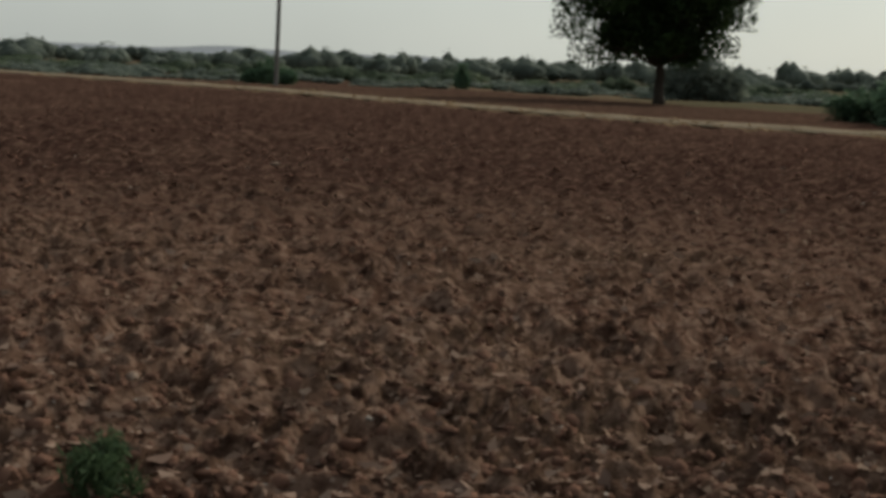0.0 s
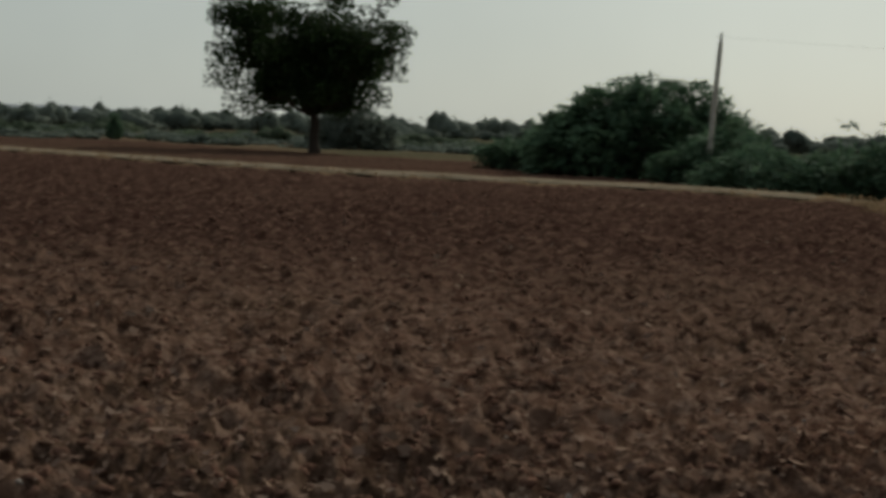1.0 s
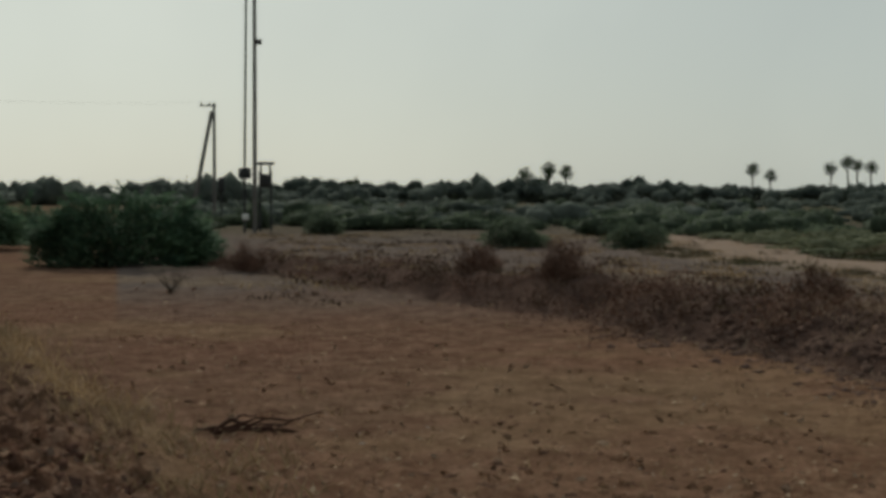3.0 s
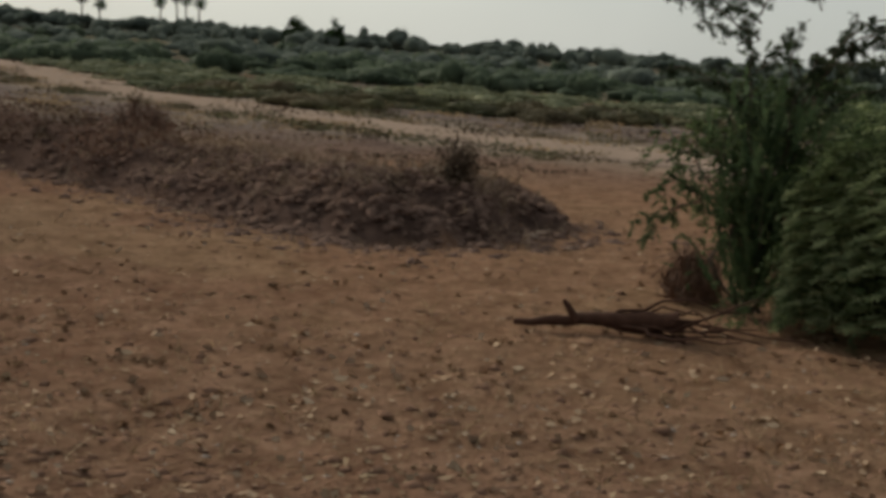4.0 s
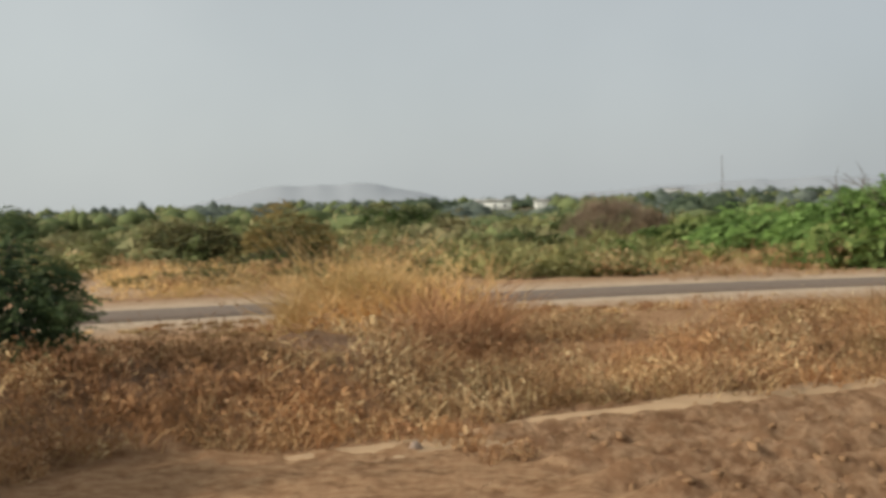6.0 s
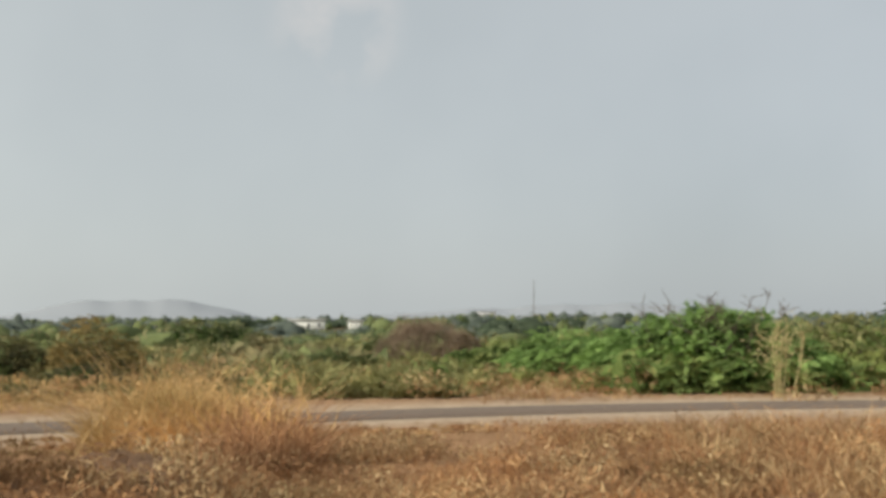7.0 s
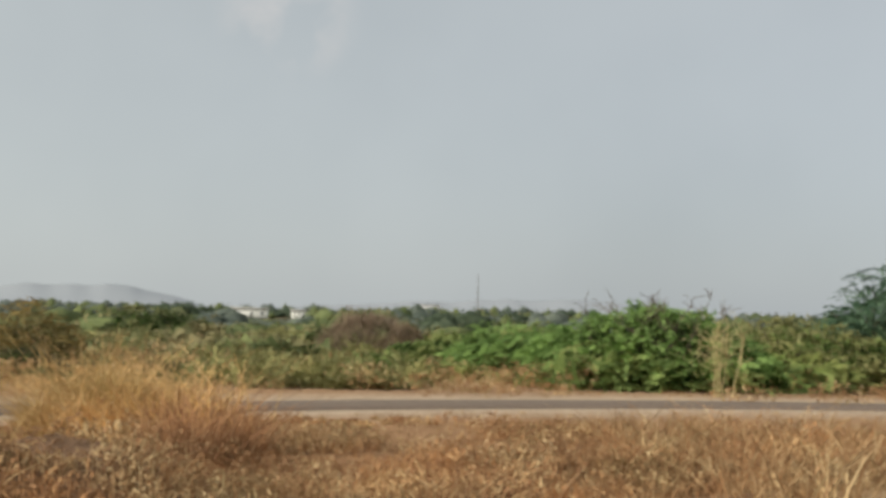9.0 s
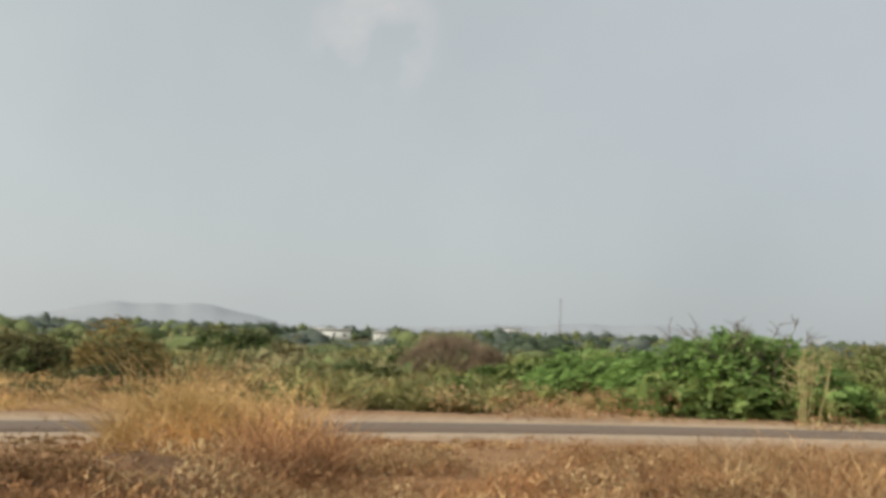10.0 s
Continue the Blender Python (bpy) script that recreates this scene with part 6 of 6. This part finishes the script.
spray_bush("roadside_bush", planted(148.9, 62), "dark green spreading bush beyond the road bend", 2.6, 1.6, 1.55, LEAF_GREEN_FAR, 188, 900, 0.6, 0.12, "bush", "roadside bushes", dark=LEAF_DEEP)


def bare_sapling(place, label):
    rng = np.random.default_rng(88)
    root = thing("bare_sapling", place, label, "sapling")
    for k in range(5):
        s = rng.normal(size=2) * 0.1
        main = stem(rng, (s[0], s[1], -0.05), (s[0] * 2.0, s[1] * 2.0, rng.uniform(0.9, 1.5)), 0.02, 0.008, 9, 0, 0.12)
        part("stem", tubes([main], 5), DRY_YELLOW, root)
        for t in rng.uniform(0.35, 1.0, 12):
            q, _ = along(main, np.array([t]))
            part("twig", tubes([stem(rng, q[0], q[0] + [rng.normal() * 0.16, rng.normal() * 0.16, rng.uniform(0.1, 0.35)], 0.011, 0.006, 5, 0, 0.3)], 4), DRY_YELLOW, root)
    c = rng.normal(size=(260, 3)) * [0.3, 0.3, 0.3] + [0, 0, 1.05]
    part("dry_leaves", leaves(rng, c, 0.1, 0.02, 1.0), DRY_YELLOW, root, "pale dry feathery leaves")


bare_sapling(planted(170.0, 31.2), "pale yellowish dried sapling standing at the roadside")


def house(azimuth, distance, w, d, h, label, wall=WHITEWASH, top=ROOF):
    root = thing("house", planted(azimuth, distance), label, "house")
    root.rotation_euler = (0, 0, -radians(azimuth))
    part("wall", box(0, 0, h / 2, w, d, h), wall, root)
    part("roof", box(0, 0, h + 0.1, w + 0.5, d + 0.5, 0.22), top, root)
    for s in (-0.3, 0.05, 0.32):
        pane = part("window", box(w * s, -d / 2 - 0.01, h * 0.55, w * 0.06, 0.06, h * 0.3), IRON, root)
        part("sill", box(w * s, -d / 2 - 0.05, h * 0.38, w * 0.08, 0.12, 0.05), top, pane)


house(152.37, 228, 5.5, 4, 1.5, "small low white flat-roofed hut among scrub")
house(154.2, 232, 2.2, 2.2, 1.3, "tiny white outbuilding among scrub")
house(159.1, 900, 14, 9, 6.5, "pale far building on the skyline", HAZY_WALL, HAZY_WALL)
root = thing("radio_mast", planted(160.97, 900), "slender far radio mast on the skyline", "mast")
for s in ((-0.6, -0.4), (0.6, -0.4), (0, 0.7)):
    part("mast_leg", lathe_tube([(s[0], s[1], -1), (s[0] * 0.3, s[1] * 0.3, 25)], [0.1, 0.06], 5), CONCRETE, root)
for k in range(8):
    z = 2 + 2.9 * k
    w = 0.6 * (1 - 0.7 * z / 25)
    part("mast_brace", lathe_tube([(-w, -w * 0.7, z), (w, -w * 0.7, z + 2.4)], [0.05, 0.05], 4), CONCRETE, root)


# ---- hills ----
def hills(name, az0, az1, distance, h, seed, label):
    n = 140
    az = np.linspace(az0, az1, n)
    a = np.radians(az)
    env = np.sin(math.pi * np.linspace(0, 1, n) ** 1.35) ** 0.9
    ridge = h * env * (0.55 + 0.6 * (fbm(az * 0.35, az * 0, 3, seed)))
    rows = []
    for k, t in enumerate((0.0, 0.25, 0.5, 0.75, 1.0, 1.4)):
        d = distance + 500 * t
        z = ridge * (1 - (1 - min(t, 1)) ** 2) if t <= 1 else ridge * 0.2
        z = z - 2 * (t == 0)
        rows.append(np.column_stack([d * np.sin(a), d * np.cos(a), z]))
    v = np.stack(rows, 0)
    i, j = np.meshgrid(np.arange(len(rows) - 1), np.arange(n - 1), indexing="ij")
    f = np.stack([i * n + j, i * n + j + 1, (i + 1) * n + j + 1, (i + 1) * n + j], -1).reshape(-1, 4)
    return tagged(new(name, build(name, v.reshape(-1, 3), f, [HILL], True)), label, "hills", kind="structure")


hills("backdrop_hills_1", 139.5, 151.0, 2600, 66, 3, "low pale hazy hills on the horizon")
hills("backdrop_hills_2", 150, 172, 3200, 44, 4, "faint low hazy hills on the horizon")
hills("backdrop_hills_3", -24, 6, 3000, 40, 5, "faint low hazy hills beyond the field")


# ---- clods, stones and crumbs ----
def lumps(name, spots, label, mat, seed, category):
    """Broken earth lumps or stones: squashed, knocked-about blocks with a peaked top. spots: x, y, size."""
    rng = np.random.default_rng(seed)
    bm = bmesh.new()
    bmesh.ops.create_cone(bm, cap_ends=False, segments=4, radius1=1.0, radius2=0.0, depth=1.0)
    bm.verts.ensure_lookup_table()
    for q in bm.verts:
        q.co.z = -0.2 if q.co.z < 0 else 0.9
    base = [q for q in bm.verts if q.co.z < 0]
    ring = bmesh.ops.extrude_edge_only(bm, edges=[e for e in bm.edges if all(q.co.z < 0 for q in e.verts)])
    for q in [g for g in ring["geom"] if isinstance(g, bmesh.types.BMVert)]:
        q.co = Vector((q.co.x * 0.85, q.co.y * 0.85, -0.8))
    for q in base:
        q.co.z = 0.25
    bmesh.ops.triangulate(bm, faces=bm.faces[:])
    bm.verts.ensure_lookup_table()
    bm.verts.index_update()
    bv = np.array([q.co[:] for q in bm.verts])
    bf = np.array([[q.index for q in g.verts] for g in bm.faces])
    bm.free()
    spots = np.asarray(spots)
    n, k = len(spots), len(bv)
    s = spots[:, 2][:, None, None] * rng.uniform(0.6, 1.3, (n, 1, 3)) * [1, 1, 0.62]
    v = bv[None] * s * (1 + rng.normal(size=(n, k, 1)) * 0.3)
    a = rng.uniform(0, 6.28, n)
    c, q = np.cos(a)[:, None], np.sin(a)[:, None]
    x, y = v[..., 0] * c - v[..., 1] * q, v[..., 0] * q + v[..., 1] * c
    z0 = ground_height(spots[:, 0], spots[:, 1])
    v = np.stack([x + spots[:, 0][:, None], y + spots[:, 1][:, None], v[..., 2] + z0[:, None] - spots[:, 2][:, None] * 0.1], -1)
    f = bf[None] + (np.arange(n) * k)[:, None, None]
    return tagged(new(name, build(name, v.reshape(-1, 3), f.reshape(-1, 3), [mat])), label, category, kind="stuff")


def scatter(rng, n, az0, az1, d0, d1, s0, s1, test):
    a = np.radians(rng.uniform(az0, az1, n))
    d = 1 / (1 / d1 + (1 / d0 - 1 / d1) * rng.uniform(0, 1, n))
    x, y = d * np.sin(a), d * np.cos(a)
    keep = test(x, y)
    s = s0 + (s1 - s0) * rng.uniform(0, 1, n) ** 3
    return np.column_stack([x, y, s])[keep]


rng = np.random.default_rng(15)
in_field = lambda x, y: zones(x, y)[0] > 0.6
on_dirt = lambda x, y: (zones(x, y)[0] < 0.2) & (line_distance(x, y, ROAD)[0] > 2.2)
on_bank = lambda x, y: zones(x, y)[4] > 0.15
spots = scatter(rng, 15000, -20, 42, 4.6, 80, 0.01, 0.05, in_field)
spots[:, 2] *= np.clip(0.8 + np.hypot(spots[:, 0], spots[:, 1]) / 45, 0.8, 1.6)
lumps("earth_clods", spots, "broken red-brown clods over the ploughed field", CLOD, 91, "clods")


def flakes(name, spots, label, mat, seed):
    """Flat bits of dry crust and straw lying on the soil."""
    rng = np.random.default_rng(seed)
    z = ground_height(spots[:, 0], spots[:, 1]) + 0.012
    v, f = leaves(rng, np.column_stack([spots[:, :2], z]), spots[:, 2] * 1.6, spots[:, 2], 0.25)
    return tagged(new(name, build(name, v, f, [mat])), label, "soil crust", kind="stuff")


flakes("crust_flakes", scatter(rng, 13000, -20, 42, 4.6, 45, 0.014, 0.07, in_field), "pale dry crust and straw bits on the ploughed soil", FLAKE, 98)
flakes("dirt_flakes", scatter(rng, 11000, 36, 132, 4.6, 40, 0.01, 0.045, on_dirt), "pale dry straw bits on the bare dirt", FLAKE_PALE, 99)
lumps("tilled_clods", scatter(rng, 1500, 145, 182, 6, 16, 0.018, 0.06, in_field), "loose clods on the tilled strip", CLOD_TAN, 92, "clods")
lumps("dirt_crumbs", scatter(rng, 9000, 36, 132, 5, 45, 0.007, 0.04, on_dirt), "small dark crumbs of earth on the bare dirt", CLOD_DRY, 93, "crumbs")
lumps("bank_clods", scatter(rng, 6000, 42, 84, 10, 32, 0.012, 0.06, on_bank), "dark heaped clods on the earth bank", CLOD_BANK, 94, "clods")
t = rng.uniform(0.3, 1.0, 5000) ** 0.8 * (len(BANK) - 1)
i = np.minimum(t.astype(int), len(BANK) - 2)
line = np.array(BANK)
heap = line[i] + (line[i + 1] - line[i]) * (t - i)[:, None] + rng.normal(size=(5000, 2)) * 0.55
lumps("heap_clods", np.column_stack([heap, 0.012 + 0.06 * rng.uniform(0, 1, 5000) ** 2.5]), "broken dark clods tumbled down the earth bank", CLOD_BANK, 100, "clods")
lumps("pale_pebbles", scatter(rng, 1500, -15, 130, 5, 40, 0.006, 0.02, lambda x, y: x == x), "pale pebbles and straw bits on the soil", STONE, 95, "pebbles")
grass("straw_bits", scatter(rng, 2200, 36, 130, 5.5, 30, 0.25, 0.7, on_dirt), "sparse dry grass stubble on the bare dirt", STRAW_PALE, 96, 5, 0.12, 0.05, 0.004, 0.9)

tiny = scatter(rng, 700, 36, 132, 6, 34, 0.02, 0.08, on_dirt)
scrub("dirt_weeds", np.column_stack([tiny[:, :3], tiny[:, 2] * 0.8]), "tiny withered weeds scattered on the bare dirt", TWIG_BROWN, 97, 24, 0.035, "weeds", 0.4)

# dry growth along the crest of the bank
def along_bank(rng, n, t0, t1, spread, s0, s1):
    t = rng.uniform(t0, t1, n) * (len(BANK) - 1)
    i = np.minimum(t.astype(int), len(BANK) - 2)
    p = line[i] + (line[i + 1] - line[i]) * (t - i)[:, None] + rng.normal(size=(n, 2)) * spread
    return np.column_stack([p * (1 + 0.6 / np.hypot(p[:, 0], p[:, 1]))[:, None], rng.uniform(s0, s1, n)])


grass("bank_grass", along_bank(rng, 240, 0.05, 0.97, 0.5, 0.3, 0.9), "grey-brown dry grass along the earth bank", TWIG_GREY, 190, 9, 0.2, 0.14, 0.006, 0.6)
weedy = along_bank(rng, 260, 0.0, 0.6, 0.5, 0.15, 0.42)
scrub("bank_weeds", np.column_stack([weedy, weedy[:, 2] * 0.75]), "low reddish-brown dead weeds along the earth bank", DEAD_RED, 191, 60, 0.08, "weeds", 0.3)
weedy = along_bank(rng, 90, 0.55, 0.95, 0.35, 0.12, 0.28)
scrub("grey_bank_weeds", np.column_stack([weedy, weedy[:, 2] * 1.1]), "low grey dead weeds on the crest of the bank", TWIG_GREY, 192, 60, 0.05, "weeds", 0.25)


# ---- single pale stones on the field ----
def field_stone(azimuth, distance, size, seed):
    rng = np.random.default_rng(seed)
    v, f = BALLS[2]
    v = v * size * rng.uniform(0.7, 1.2, 3) * [1, 1, 0.6] * (1 + 0.14 * rng.normal(size=(len(v), 1)))
    ob = new("stone", build("stone", v, f, [FIELD_STONE], True))
    ob.location = planted(azimuth, distance)
    tagged(ob, "pale knobbly stone lying on the earth", "stone", "field stones")


for k, (az, d, size) in enumerate([(-11.52, 7.4, 0.045), (-6.46, 22.3, 0.07), (9.42, 17.7, 0.055), (-1.49, 12.6, 0.04), (2.51, 5.5, 0.035), (33.25, 7.9, 0.05), (59.16, 18.3, 0.07), (149.2, 9.6, 0.06), (148.3, 13.5, 0.05), (80.9, 12.9, 0.09), (81.3, 13.2, 0.07)]):
    field_stone(az, d, size, 400 + k)
